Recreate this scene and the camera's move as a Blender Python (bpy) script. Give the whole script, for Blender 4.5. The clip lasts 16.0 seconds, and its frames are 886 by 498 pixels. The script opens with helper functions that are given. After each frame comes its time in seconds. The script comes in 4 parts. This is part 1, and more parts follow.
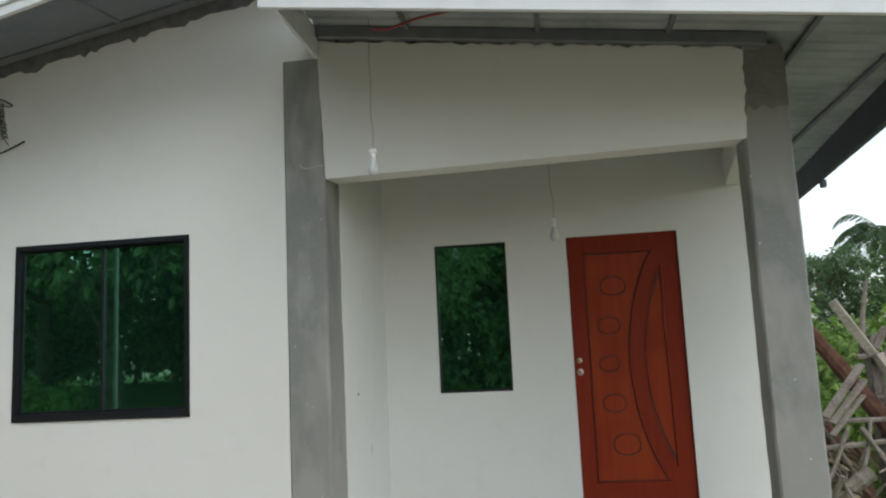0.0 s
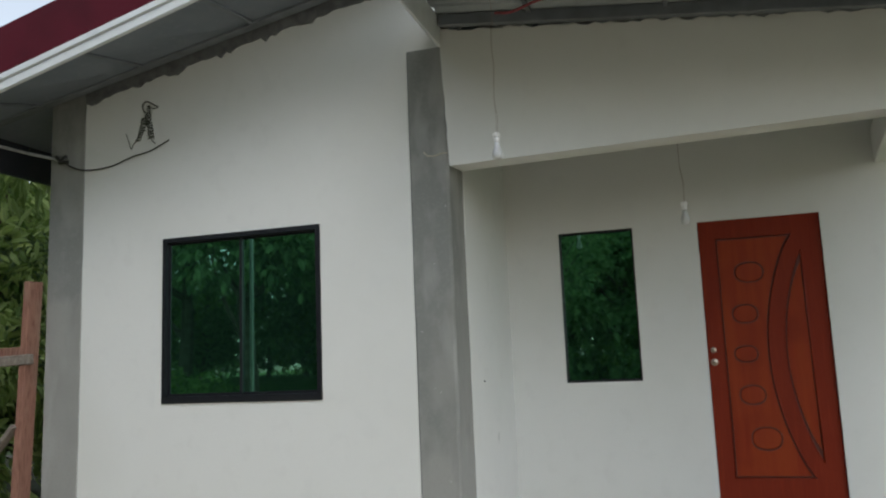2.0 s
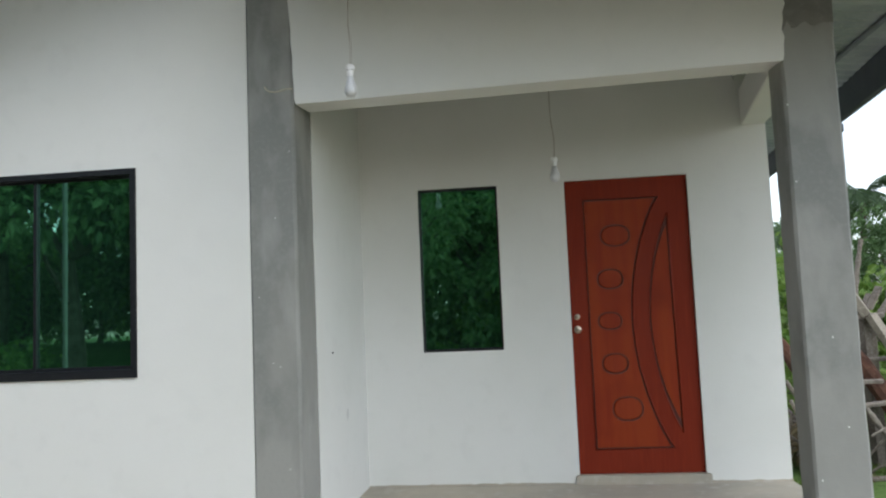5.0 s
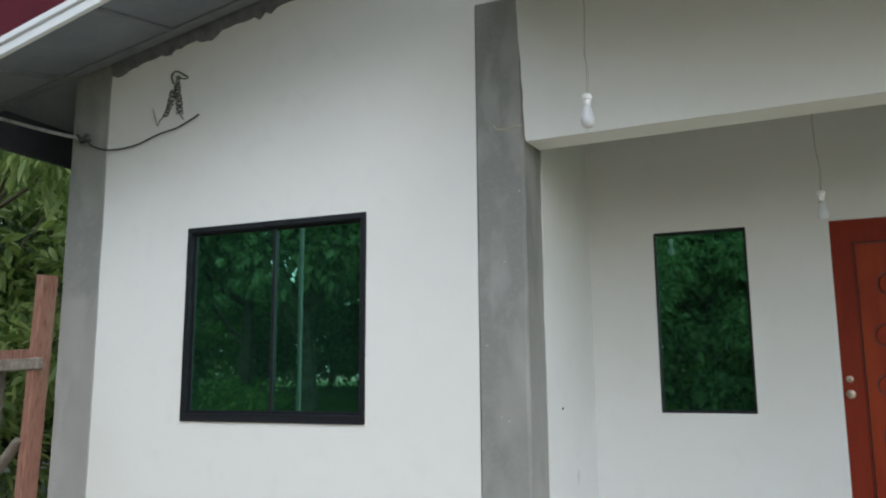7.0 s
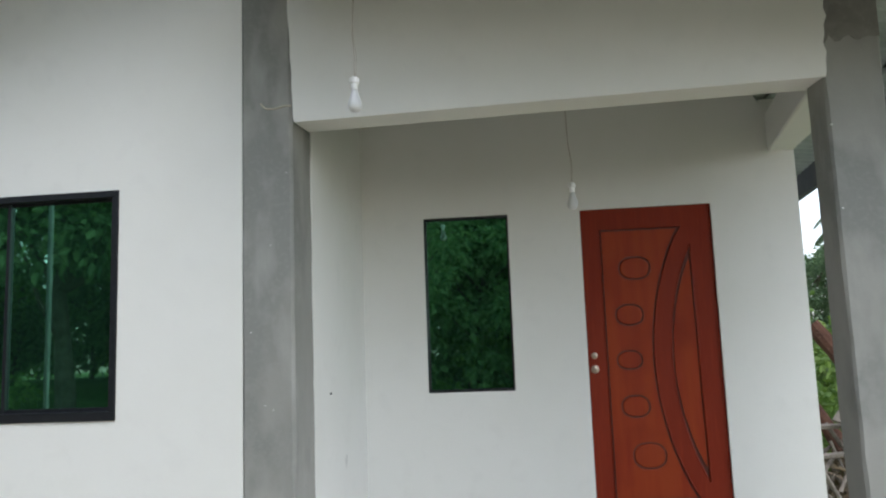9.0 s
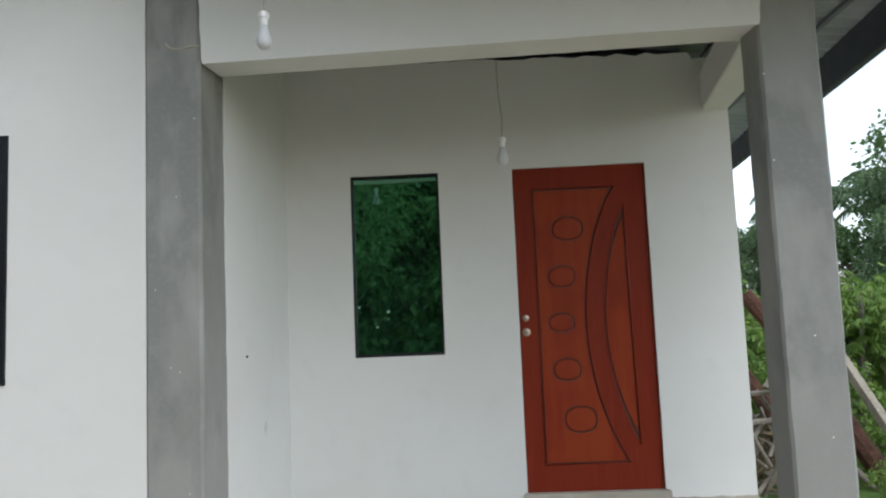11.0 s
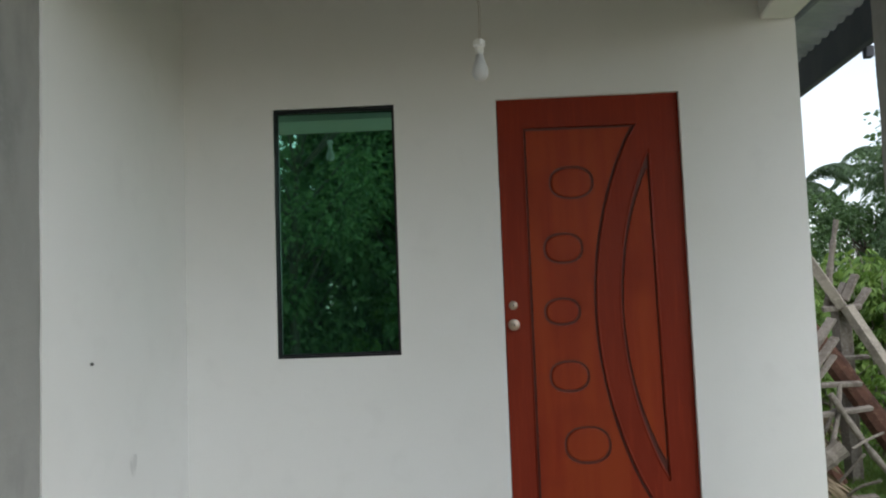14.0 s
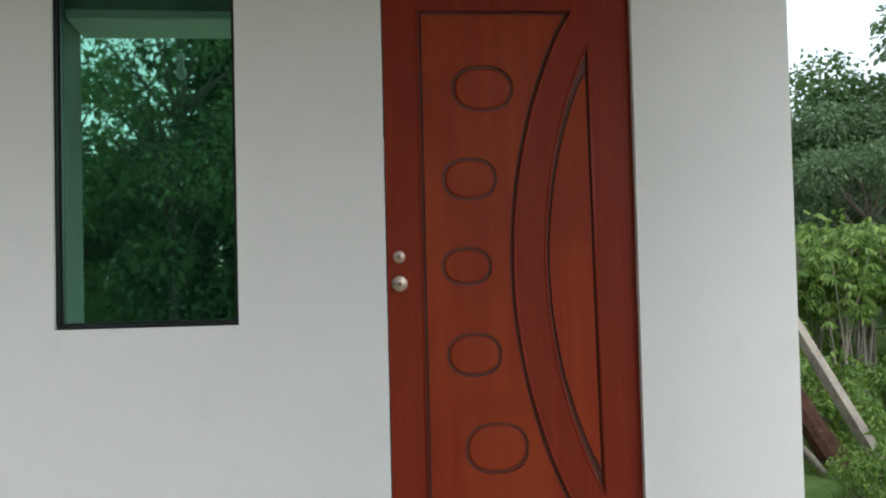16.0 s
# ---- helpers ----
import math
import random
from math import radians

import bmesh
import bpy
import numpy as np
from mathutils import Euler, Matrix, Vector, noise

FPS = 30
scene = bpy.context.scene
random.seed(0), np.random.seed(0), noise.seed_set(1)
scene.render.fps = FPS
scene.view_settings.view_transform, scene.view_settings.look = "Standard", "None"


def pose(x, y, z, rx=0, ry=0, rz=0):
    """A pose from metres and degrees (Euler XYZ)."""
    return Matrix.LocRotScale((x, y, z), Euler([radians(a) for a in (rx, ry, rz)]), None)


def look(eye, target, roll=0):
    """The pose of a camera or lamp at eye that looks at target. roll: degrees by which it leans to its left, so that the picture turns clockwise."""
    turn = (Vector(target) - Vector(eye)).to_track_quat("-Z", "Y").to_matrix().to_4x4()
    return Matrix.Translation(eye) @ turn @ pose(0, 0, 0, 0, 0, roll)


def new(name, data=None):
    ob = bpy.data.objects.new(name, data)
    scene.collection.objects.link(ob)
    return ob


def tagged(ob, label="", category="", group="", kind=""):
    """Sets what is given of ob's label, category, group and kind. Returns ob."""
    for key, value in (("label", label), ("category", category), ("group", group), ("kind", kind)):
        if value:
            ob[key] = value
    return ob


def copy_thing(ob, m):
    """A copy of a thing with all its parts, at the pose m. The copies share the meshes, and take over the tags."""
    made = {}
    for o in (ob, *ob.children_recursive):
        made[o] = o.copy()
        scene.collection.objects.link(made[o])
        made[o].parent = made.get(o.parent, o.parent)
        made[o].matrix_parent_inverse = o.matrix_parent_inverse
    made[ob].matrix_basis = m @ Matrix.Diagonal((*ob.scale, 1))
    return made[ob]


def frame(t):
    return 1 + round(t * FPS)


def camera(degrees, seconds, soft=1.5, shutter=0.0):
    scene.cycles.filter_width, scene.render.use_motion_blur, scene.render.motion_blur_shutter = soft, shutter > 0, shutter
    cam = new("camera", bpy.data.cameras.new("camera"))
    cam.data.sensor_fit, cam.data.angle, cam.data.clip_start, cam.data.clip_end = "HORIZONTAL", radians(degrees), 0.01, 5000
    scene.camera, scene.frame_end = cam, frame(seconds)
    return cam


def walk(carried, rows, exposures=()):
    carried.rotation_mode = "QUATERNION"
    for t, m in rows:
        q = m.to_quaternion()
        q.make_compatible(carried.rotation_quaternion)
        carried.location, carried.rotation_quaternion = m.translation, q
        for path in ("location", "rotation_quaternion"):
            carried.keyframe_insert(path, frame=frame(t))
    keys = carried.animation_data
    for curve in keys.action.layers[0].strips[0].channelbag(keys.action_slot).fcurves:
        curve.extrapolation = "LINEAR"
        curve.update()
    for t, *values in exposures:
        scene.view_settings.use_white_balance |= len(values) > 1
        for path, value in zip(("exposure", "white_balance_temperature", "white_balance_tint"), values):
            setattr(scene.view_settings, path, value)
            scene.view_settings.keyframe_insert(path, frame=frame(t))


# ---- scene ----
cam = camera(59.3, 16.0, soft=2.1)
PATH = [
    (0, (-0.058, -6.17, 1.202), (-0.353, -4.21, 1.473), -2.7),
    (0.5, (-0.083, -6.141, 1.179), (-0.421, -4.188, 1.443), -1.7),
    (1, (-0.112, -6.161, 1.18), (-0.439, -4.205, 1.441), -1.8),
    (1.5, (-0.106, -6.159, 1.16), (-0.469, -4.209, 1.416), -2.1),
    (2, (-0.106, -6.146, 1.128), (-0.697, -4.256, 1.408), -2.3),
    (2.5, (-0.114, -6.079, 1.159), (-0.849, -4.228, 1.345), -2.1),
    (3, (-0.206, -5.962, 1.179), (-0.679, -4.019, 1.239), -1.0),
    (3.2, (-0.21, -5.901, 1.15), (-0.523, -3.931, 1.283), -1.8),
    (5.3, (-0.227, -5.506, 1.162), (-0.439, -3.525, 1.336), -2.4),
    (5.5, (-0.213, -5.471, 1.149), (-0.406, -3.488, 1.327), -2.3),
    (6, (-0.304, -5.376, 1.154), (-0.697, -3.428, 1.385), -2.6),
    (6.5, (-0.397, -5.305, 1.168), (-1.026, -3.432, 1.475), -1.4),
    (7, (-0.399, -5.267, 1.16), (-1.154, -3.442, 1.478), -0.4),
    (7.5, (-0.408, -5.267, 1.155), (-1.209, -3.456, 1.436), -0.4),
    (8, (-0.42, -5.263, 1.137), (-1.198, -3.448, 1.448), -0.9),
    (8.5, (-0.381, -5.242, 1.154), (-0.855, -3.32, 1.44), -2.0),
    (9, (-0.328, -5.202, 1.172), (-0.556, -3.232, 1.435), -2.1),
    (9.5, (-0.297, -5.186, 1.154), (-0.48, -3.204, 1.351), -3.2),
    (10, (-0.289, -5.148, 1.142), (-0.417, -3.16, 1.317), -3.8),
    (10.2, (-0.263, -5.136, 1.124), (-0.387, -3.15, 1.326), -3.4),
    (12.3, (-0.211, -4.478, 1.071), (-0.275, -2.485, 1.23), -1.4),
    (12.5, (-0.183, -4.386, 1.088), (-0.279, -2.393, 1.213), -1.3),
    (13, (-0.202, -4.12, 1.111), (-0.225, -2.131, 1.317), -2.0),
    (13.5, (-0.31, -3.827, 1.09), (-0.182, -1.836, 1.228), -2.1),
    (14, (-0.142, -3.599, 1.129), (-0.216, -1.606, 1.272), -2.1),
    (14.5, (-0.192, -3.347, 1.096), (-0.183, -1.349, 1.192), -1.7),
    (15, (-0.182, -3.088, 1.043), (-0.063, -1.091, 1.064), -4.9),
    (15.5, (-0.049, -2.803, 1.214), (0.054, -0.811, 1.066), -2.6),
    (16, (-0.023, -2.569, 1.066), (0.138, -0.576, 1.121), -1.4),
]
EXPOSURES = ((0.0, 0.86, 6400, 5), (1.5, 0.68, 6350, 7), (2.0, 0.75, 6340, 6), (2.5, 1.12, 6250, 6), (3, 1.20, 6090, 7), (5.5, 1.08, 6200, 6),
             (7, 1.19, 6110, 7), (8.5, 1.22, 6180, 7), (10, 1.15, 6130, 8), (12.5, 1.03, 6290, 6), (14, 0.98, 6290, 7), (16, 1.23, 6320, 7))
walk(cam, [(t, look(eye, target, roll)) for t, eye, target, roll in PATH], EXPOSURES)

# ---- world and sun ----
world = bpy.data.worlds.new("overcast_sky")
scene.world = world
world.use_nodes = True
wn, wl = world.node_tree.nodes, world.node_tree.links
sky = wn.new("ShaderNodeTexSky")
sky.sky_type, sky.sun_disc = "NISHITA", False
sky.sun_elevation, sky.sun_rotation = radians(50), radians(150)
sky.air_density, sky.dust_density, sky.ozone_density = 1.0, 1.6, 1.0
haze = wn.new("ShaderNodeHueSaturation")
haze.inputs["Saturation"].default_value = 0.40
wl.new(sky.outputs["Color"], haze.inputs["Color"])
wl.new(haze.outputs["Color"], wn["Background"].inputs["Color"])
wn["Background"].inputs["Strength"].default_value = 0.15
sun = new("sun", bpy.data.lights.new("sun", "SUN"))
sun.data.energy, sun.data.angle, sun.data.color = 0.12, radians(60), (0.97, 0.99, 1.0)
sun.matrix_world = look((3.0, -6.0, 8.0), (0, 0, 0))


# ---- materials ----
def material(name, base, rough=0.6, metal=0.0, spots=(), bump=(), spec=0.5):
    """A surface: base colour, variations (scale, colour, low, high, stretch) laid over it, and relief (scale, strength)."""
    m = bpy.data.materials.new(name)
    m.use_nodes = True
    n, l = m.node_tree.nodes, m.node_tree.links
    b = n["Principled BSDF"]
    b.inputs["Roughness"].default_value, b.inputs["Metallic"].default_value = rough, metal
    b.inputs["Specular IOR Level"].default_value = spec
    co = n.new("ShaderNodeTexCoord")
    geo = n.new("ShaderNodeNewGeometry")
    last = n.new("ShaderNodeRGB")
    last.outputs[0].default_value = (*base, 1)
    out = last.outputs[0]
    for scale, colour, low, high, stretch in spots:
        mp = n.new("ShaderNodeMapping")
        mp.inputs["Scale"].default_value = stretch
        l.new(geo.outputs["Position"], mp.inputs["Vector"])
        t = n.new("ShaderNodeTexNoise")
        t.inputs["Scale"].default_value, t.inputs["Detail"].default_value = scale, 5
        l.new(mp.outputs[0], t.inputs["Vector"])
        r = n.new("ShaderNodeMapRange")
        r.inputs["From Min"].default_value, r.inputs["From Max"].default_value = low, high
        l.new(t.outputs["Fac"], r.inputs["Value"])
        x = n.new("ShaderNodeMix")
        x.data_type = "RGBA"
        l.new(r.outputs[0], x.inputs[0])
        l.new(out, x.inputs[6])
        x.inputs[7].default_value = (*colour, 1)
        out = x.outputs[2]
    l.new(out, b.inputs["Base Color"])
    normal = None
    for scale, strength in bump:
        t = n.new("ShaderNodeTexNoise")
        t.inputs["Scale"].default_value, t.inputs["Detail"].default_value = scale, 4
        l.new(geo.outputs["Position"], t.inputs["Vector"])
        u = n.new("ShaderNodeBump")
        u.inputs["Strength"].default_value, u.inputs["Distance"].default_value = strength, 0.01
        l.new(t.outputs["Fac"], u.inputs["Height"])
        if normal:
            l.new(normal, u.inputs["Normal"])
        normal = u.outputs[0]
    if normal:
        l.new(normal, b.inputs["Normal"])
    return m


ONE = (1, 1, 1)
white_paint = material("white_paint", (0.74, 0.74, 0.72), 0.75, spots=(
    (0.9, (0.69, 0.69, 0.66), 0.42, 0.72, ONE), (7, (0.70, 0.70, 0.68), 0.55, 0.8, ONE)), bump=((3.5, 0.22), (60, 0.04)), spec=0.3)
cement = material("cement", (0.315, 0.312, 0.295), 0.85, spots=(
    (2.2, (0.245, 0.245, 0.23), 0.4, 0.7, (1, 1, 0.5)), (1.7, (0.225, 0.228, 0.218), 0.50, 0.60, (1.6, 1.6, 0.8)), (2.6, (0.345, 0.345, 0.33), 0.58, 0.70, (1.4, 1.4, 0.45)), (9, (0.31, 0.31, 0.297), 0.55, 0.9, ONE), (45, (0.28, 0.28, 0.268), 0.5, 0.95, ONE)),
    bump=((9, 0.25), (110, 0.08)), spec=0.3)
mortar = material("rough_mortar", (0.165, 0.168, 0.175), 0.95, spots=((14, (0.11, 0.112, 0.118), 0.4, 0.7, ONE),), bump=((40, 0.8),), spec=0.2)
damp_cement = material("damp_cement", (0.225, 0.22, 0.208), 0.9, spots=((7, (0.18, 0.176, 0.166), 0.4, 0.7, ONE), (30, (0.25, 0.245, 0.232), 0.5, 0.8, ONE)), bump=((14, 0.4), (60, 0.25)), spec=0.2)
slab_cement = material("slab_cement", (0.46, 0.415, 0.335), 0.85, spots=(
    (1.7, (0.36, 0.335, 0.285), 0.4, 0.7, ONE), (13, (0.50, 0.475, 0.42), 0.55, 0.8, ONE)), bump=((20, 0.3), (120, 0.25)), spec=0.3)
block_grey = material("block_grey", (0.27, 0.265, 0.25), 0.95, spots=((8, (0.2, 0.195, 0.18), 0.4, 0.7, ONE),), bump=((60, 0.6),), spec=0.2)
door_varnish = material("door_varnish", (0.272, 0.043, 0.013), 0.38, spots=(
    (3, (0.225, 0.027, 0.011), 0.4, 0.7, (5, 1, 0.4)), (16, (0.275, 0.039, 0.014), 0.5, 0.85, (6, 1, 0.25)), (2.1, (0.20, 0.024, 0.010), 0.5, 0.75, ONE)), bump=((70, 0.04), (6, 0.12)), spec=0.13)
door_edge = material("door_edge_varnish", (0.200, 0.026, 0.0115), 0.38, spots=(
    (4, (0.185, 0.022, 0.010), 0.4, 0.7, (5, 1, 0.4)), (22, (0.235, 0.031, 0.0125), 0.5, 0.75, (6, 1, 0.25))), bump=((70, 0.04), (6, 0.12)), spec=0.13)
groove_stain = material("groove_stain", (0.105, 0.019, 0.010), 0.5, spots=((20, (0.09, 0.018, 0.01), 0.45, 0.7, ONE),), bump=((90, 0.1),))
black_frame = material("black_aluminium", (0.009, 0.010, 0.014), 0.4, spots=((30, (0.02, 0.022, 0.026), 0.5, 0.8, ONE),), bump=((150, 0.05),))
tint_glass = material("green_mirror_glass", (0.155, 0.42, 0.29), 0.02, metal=0.97, spots=((1.5, (0.145, 0.41, 0.285), 0.4, 0.7, ONE),), bump=((1.2, 0.02),))
_coat = tint_glass.node_tree.nodes["Principled BSDF"].inputs
_coat["Coat Weight"].default_value, _coat["Coat Roughness"].default_value = 1.0, 0.02
steel_sheet = material("galvanised_sheet", (0.40, 0.43, 0.45), 0.5, metal=0.3, spots=(
    (3, (0.27, 0.30, 0.32), 0.4, 0.7, ONE), (40, (0.38, 0.41, 0.43), 0.55, 0.8, ONE)), bump=((25, 0.08),))
purlin_grey = material("purlin_grey", (0.20, 0.215, 0.24), 0.55, metal=0.3, spots=((6, (0.15, 0.16, 0.18), 0.4, 0.7, ONE),), bump=((30, 0.1),))
dark_board = material("dark_board", (0.04, 0.045, 0.06), 0.6, spots=((5, (0.06, 0.062, 0.075), 0.45, 0.7, ONE),), bump=((40, 0.15),))
soffit_grey = material("soffit_grey", (0.185, 0.205, 0.24), 0.55, spots=((2.5, (0.15, 0.168, 0.20), 0.4, 0.7, ONE), (18, (0.21, 0.23, 0.265), 0.55, 0.8, ONE)), bump=((12, 0.06),))
fascia_white = material("fascia_white", (0.72, 0.74, 0.76), 0.45, spots=((4, (0.62, 0.64, 0.66), 0.5, 0.75, ONE),), bump=((20, 0.05),))
red_roof = material("red_roof", (0.085, 0.006, 0.015), 0.6, spots=((3, (0.065, 0.005, 0.012), 0.45, 0.7, ONE),), bump=((20, 0.05),), spec=0.15)
brass = material("satin_steel", (0.50, 0.41, 0.33), 0.36, metal=1.0, spots=((30, (0.5, 0.44, 0.38), 0.5, 0.8, ONE),))
brass_dark = material("keyhole_dark", (0.05, 0.045, 0.04), 0.6, spots=((50, (0.08, 0.07, 0.06), 0.5, 0.8, ONE),))
bulb_white = material("bulb_plastic", (0.80, 0.80, 0.80), 0.35, spots=((12, (0.74, 0.74, 0.75), 0.5, 0.8, ONE),))
bulb_globe = material("bulb_globe", (0.60, 0.61, 0.62), 0.3, spots=((12, (0.54, 0.55, 0.57), 0.5, 0.8, ONE),))
wire_dark = material("cable_dark", (0.035, 0.035, 0.033), 0.6, spots=((40, (0.06, 0.06, 0.055), 0.5, 0.8, ONE),))
wire_olive = material("wire_olive", (0.10, 0.105, 0.09), 0.6, spots=((40, (0.16, 0.15, 0.13), 0.5, 0.8, ONE),))
red_strap = material("red_strap", (0.30, 0.06, 0.07), 0.7, spots=((30, (0.22, 0.04, 0.05), 0.45, 0.7, ONE),))
wire_pale = material("cable_pale", (0.36, 0.37, 0.37), 0.6, spots=((25, (0.22, 0.22, 0.22), 0.45, 0.7, ONE),))
wire_brown = material("cable_brown", (0.30, 0.25, 0.21), 0.6, spots=((40, (0.26, 0.22, 0.18), 0.5, 0.8, ONE),))
timber_red = material("timber_red", (0.29, 0.15, 0.11), 0.85, spots=(
    (6, (0.30, 0.19, 0.14), 0.5, 0.7, (1, 1, 0.25)), (24, (0.19, 0.088, 0.064), 0.45, 0.7, (4, 4, 0.4))), bump=((60, 0.35),), spec=0.2)
timber_grey = material("timber_grey", (0.215, 0.185, 0.155), 0.9, spots=(
    (5, (0.13, 0.108, 0.09), 0.45, 0.7, ONE), (30, (0.30, 0.265, 0.23), 0.5, 0.75, ONE)), bump=((50, 0.4),), spec=0.2)
timber_pale = material("timber_pale", (0.31, 0.27, 0.22), 0.9, spots=((4, (0.20, 0.17, 0.14), 0.45, 0.7, ONE), (26, (0.38, 0.34, 0.28), 0.5, 0.75, ONE)), bump=((50, 0.4),), spec=0.2)
log_bark = material("log_bark", (0.11, 0.055, 0.038), 0.95, spots=((7, (0.06, 0.03, 0.022), 0.4, 0.7, ONE), (25, (0.17, 0.10, 0.07), 0.55, 0.8, ONE)), bump=((25, 0.8),), spec=0.2)
bark = material("bark", (0.16, 0.135, 0.105), 0.95, spots=((5, (0.09, 0.075, 0.055), 0.4, 0.7, ONE), (30, (0.22, 0.20, 0.17), 0.55, 0.8, ONE)), bump=((25, 0.8),), spec=0.2)
dry_frond = material("dry_frond", (0.27, 0.21, 0.14), 0.9, spots=((4, (0.19, 0.14, 0.09), 0.4, 0.7, ONE),), bump=((30, 0.2),), spec=0.2)
pole_paint = material("pale_pole", (0.30, 0.32, 0.30), 0.6, spots=((6, (0.22, 0.24, 0.22), 0.45, 0.7, ONE),), bump=((30, 0.1),))
nail_grey = material("nail_mark", (0.08, 0.085, 0.08), 0.8, spots=((60, (0.12, 0.12, 0.11), 0.5, 0.8, ONE),))
smudge_grey = material("smudge", (0.60, 0.60, 0.585), 0.85, spots=((30, (0.70, 0.70, 0.68), 0.4, 0.6, ONE),))
soil = material("soil", (0.425, 0.365, 0.265), 0.95, spots=(
    (0.35, (0.30, 0.28, 0.17), 0.50, 0.68, ONE), (2.5, (0.36, 0.305, 0.215), 0.45, 0.7, ONE), (18, (0.36, 0.31, 0.22), 0.55, 0.8, ONE)), bump=((4, 0.6), (30, 0.6)), spec=0.2)

garden_soil = material("garden_soil", (0.085, 0.07, 0.048), 0.95, spots=(
    (0.8, (0.06, 0.095, 0.028), 0.40, 0.55, ONE), (5, (0.11, 0.13, 0.05), 0.5, 0.7, ONE), (22, (0.12, 0.10, 0.075), 0.55, 0.8, ONE)), bump=((5, 0.7), (30, 0.7)), spec=0.2)

lawn_green = material("lawn_green", (0.085, 0.155, 0.035), 0.95, spots=(
    (0.9, (0.12, 0.19, 0.05), 0.42, 0.6, ONE), (6, (0.06, 0.105, 0.025), 0.5, 0.7, ONE), (25, (0.16, 0.20, 0.07), 0.55, 0.8, ONE)), bump=((8, 0.7), (40, 0.8)), spec=0.2)


def leaf_material(name, dark, light, through_light):
    """Leaves: each one its own shade between dark and light, with some light passing through."""
    m = material(name, dark, 0.5, spec=0.35)
    n, l = m.node_tree.nodes, m.node_tree.links
    b = n["Principled BSDF"]
    g = n.new("ShaderNodeNewGeometry")
    r = n.new("ShaderNodeMix")
    r.data_type = "RGBA"
    r.inputs[6].default_value, r.inputs[7].default_value = (*dark, 1), (*light, 1)
    l.new(g.outputs["Random Per Island"], r.inputs[0])
    l.new(r.outputs[2], b.inputs["Base Color"])
    tr = n.new("ShaderNodeBsdfTranslucent")
    tr.inputs["Color"].default_value = (*through_light, 1)
    mix = n.new("ShaderNodeMixShader")
    mix.inputs[0].default_value = 0.3
    l.new(b.outputs[0], mix.inputs[1])
    l.new(tr.outputs[0], mix.inputs[2])
    l.new(mix.outputs[0], n["Material Output"].inputs["Surface"])
    return m


leaf_mid = leaf_material("leaf_mid", (0.05, 0.10, 0.035), (0.155, 0.245, 0.095), (0.14, 0.25, 0.07))
leaf_dark = leaf_material("leaf_dark", (0.05, 0.095, 0.045), (0.20, 0.29, 0.15), (0.16, 0.25, 0.09))
leaf_bright = leaf_material("leaf_bright", (0.045, 0.10, 0.035), (0.30, 0.41, 0.17), (0.24, 0.38, 0.12))
leaf_mango = leaf_material("leaf_mango", (0.05, 0.11, 0.025), (0.44, 0.54, 0.20), (0.32, 0.46, 0.11))
leaf_fresh = leaf_material("leaf_fresh", (0.075, 0.15, 0.03), (0.24, 0.34, 0.08), (0.22, 0.36, 0.06))
grass_leaf = leaf_material("grass_leaf", (0.07, 0.13, 0.02), (0.17, 0.22, 0.06), (0.16, 0.25, 0.05))
palm_leaf = leaf_material("palm_leaf", (0.035, 0.07, 0.032), (0.10, 0.15, 0.07), (0.08, 0.14, 0.04))


# ---- mesh helpers ----
def part(name, bm, mat, parent=None, label="", smooth=False):
    """Links a bmesh as one mesh object under a thing or a part."""
    me = bpy.data.meshes.new(name)
    bmesh.ops.recalc_face_normals(bm, faces=bm.faces)
    bm.to_mesh(me)
    bm.free()
    me.materials.append(mat)
    if smooth:
        me.polygons.foreach_set("use_smooth", [True] * len(me.polygons))
    ob = new(name, me)
    ob.parent = parent
    if label:
        ob["label"] = label
    return ob


def thing(name, label, category, at=(0, 0, 0), group="", kind=""):
    ob = new(name)
    ob.location = at
    ob.empty_display_size = 0.1
    return tagged(ob, label, category, group, kind)


def box(x0, y0, z0, x1, y1, z1, bevel=0.0, bm=None):
    bm = bm or bmesh.new()
    v = bmesh.ops.create_cube(bm, size=1, matrix=Matrix.LocRotScale(((x0 + x1) / 2, (y0 + y1) / 2, (z0 + z1) / 2), None, (x1 - x0, y1 - y0, z1 - z0)))["verts"]
    if bevel:
        bmesh.ops.bevel(bm, geom=list({e for w in v for e in w.link_edges}), offset=bevel, segments=2, affect="EDGES")
    return bm


def beam_between(a, b, w, h, bm=None, roll=0.0, bevel=0.006):
    """A squared timber from a to b."""
    a, b = Vector(a), Vector(b)
    bm = bm or bmesh.new()
    m = Matrix.Translation((a + b) / 2) @ (b - a).to_track_quat("Z", "Y").to_matrix().to_4x4() @ Matrix.Rotation(roll, 4, "Z") @ Matrix.Diagonal((w, h, (b - a).length, 1))
    v = bmesh.ops.create_cube(bm, size=1, matrix=m)["verts"]
    if bevel:
        bmesh.ops.bevel(bm, geom=list({e for q in v for e in q.link_edges}), offset=bevel, segments=1, affect="EDGES")
    return bm


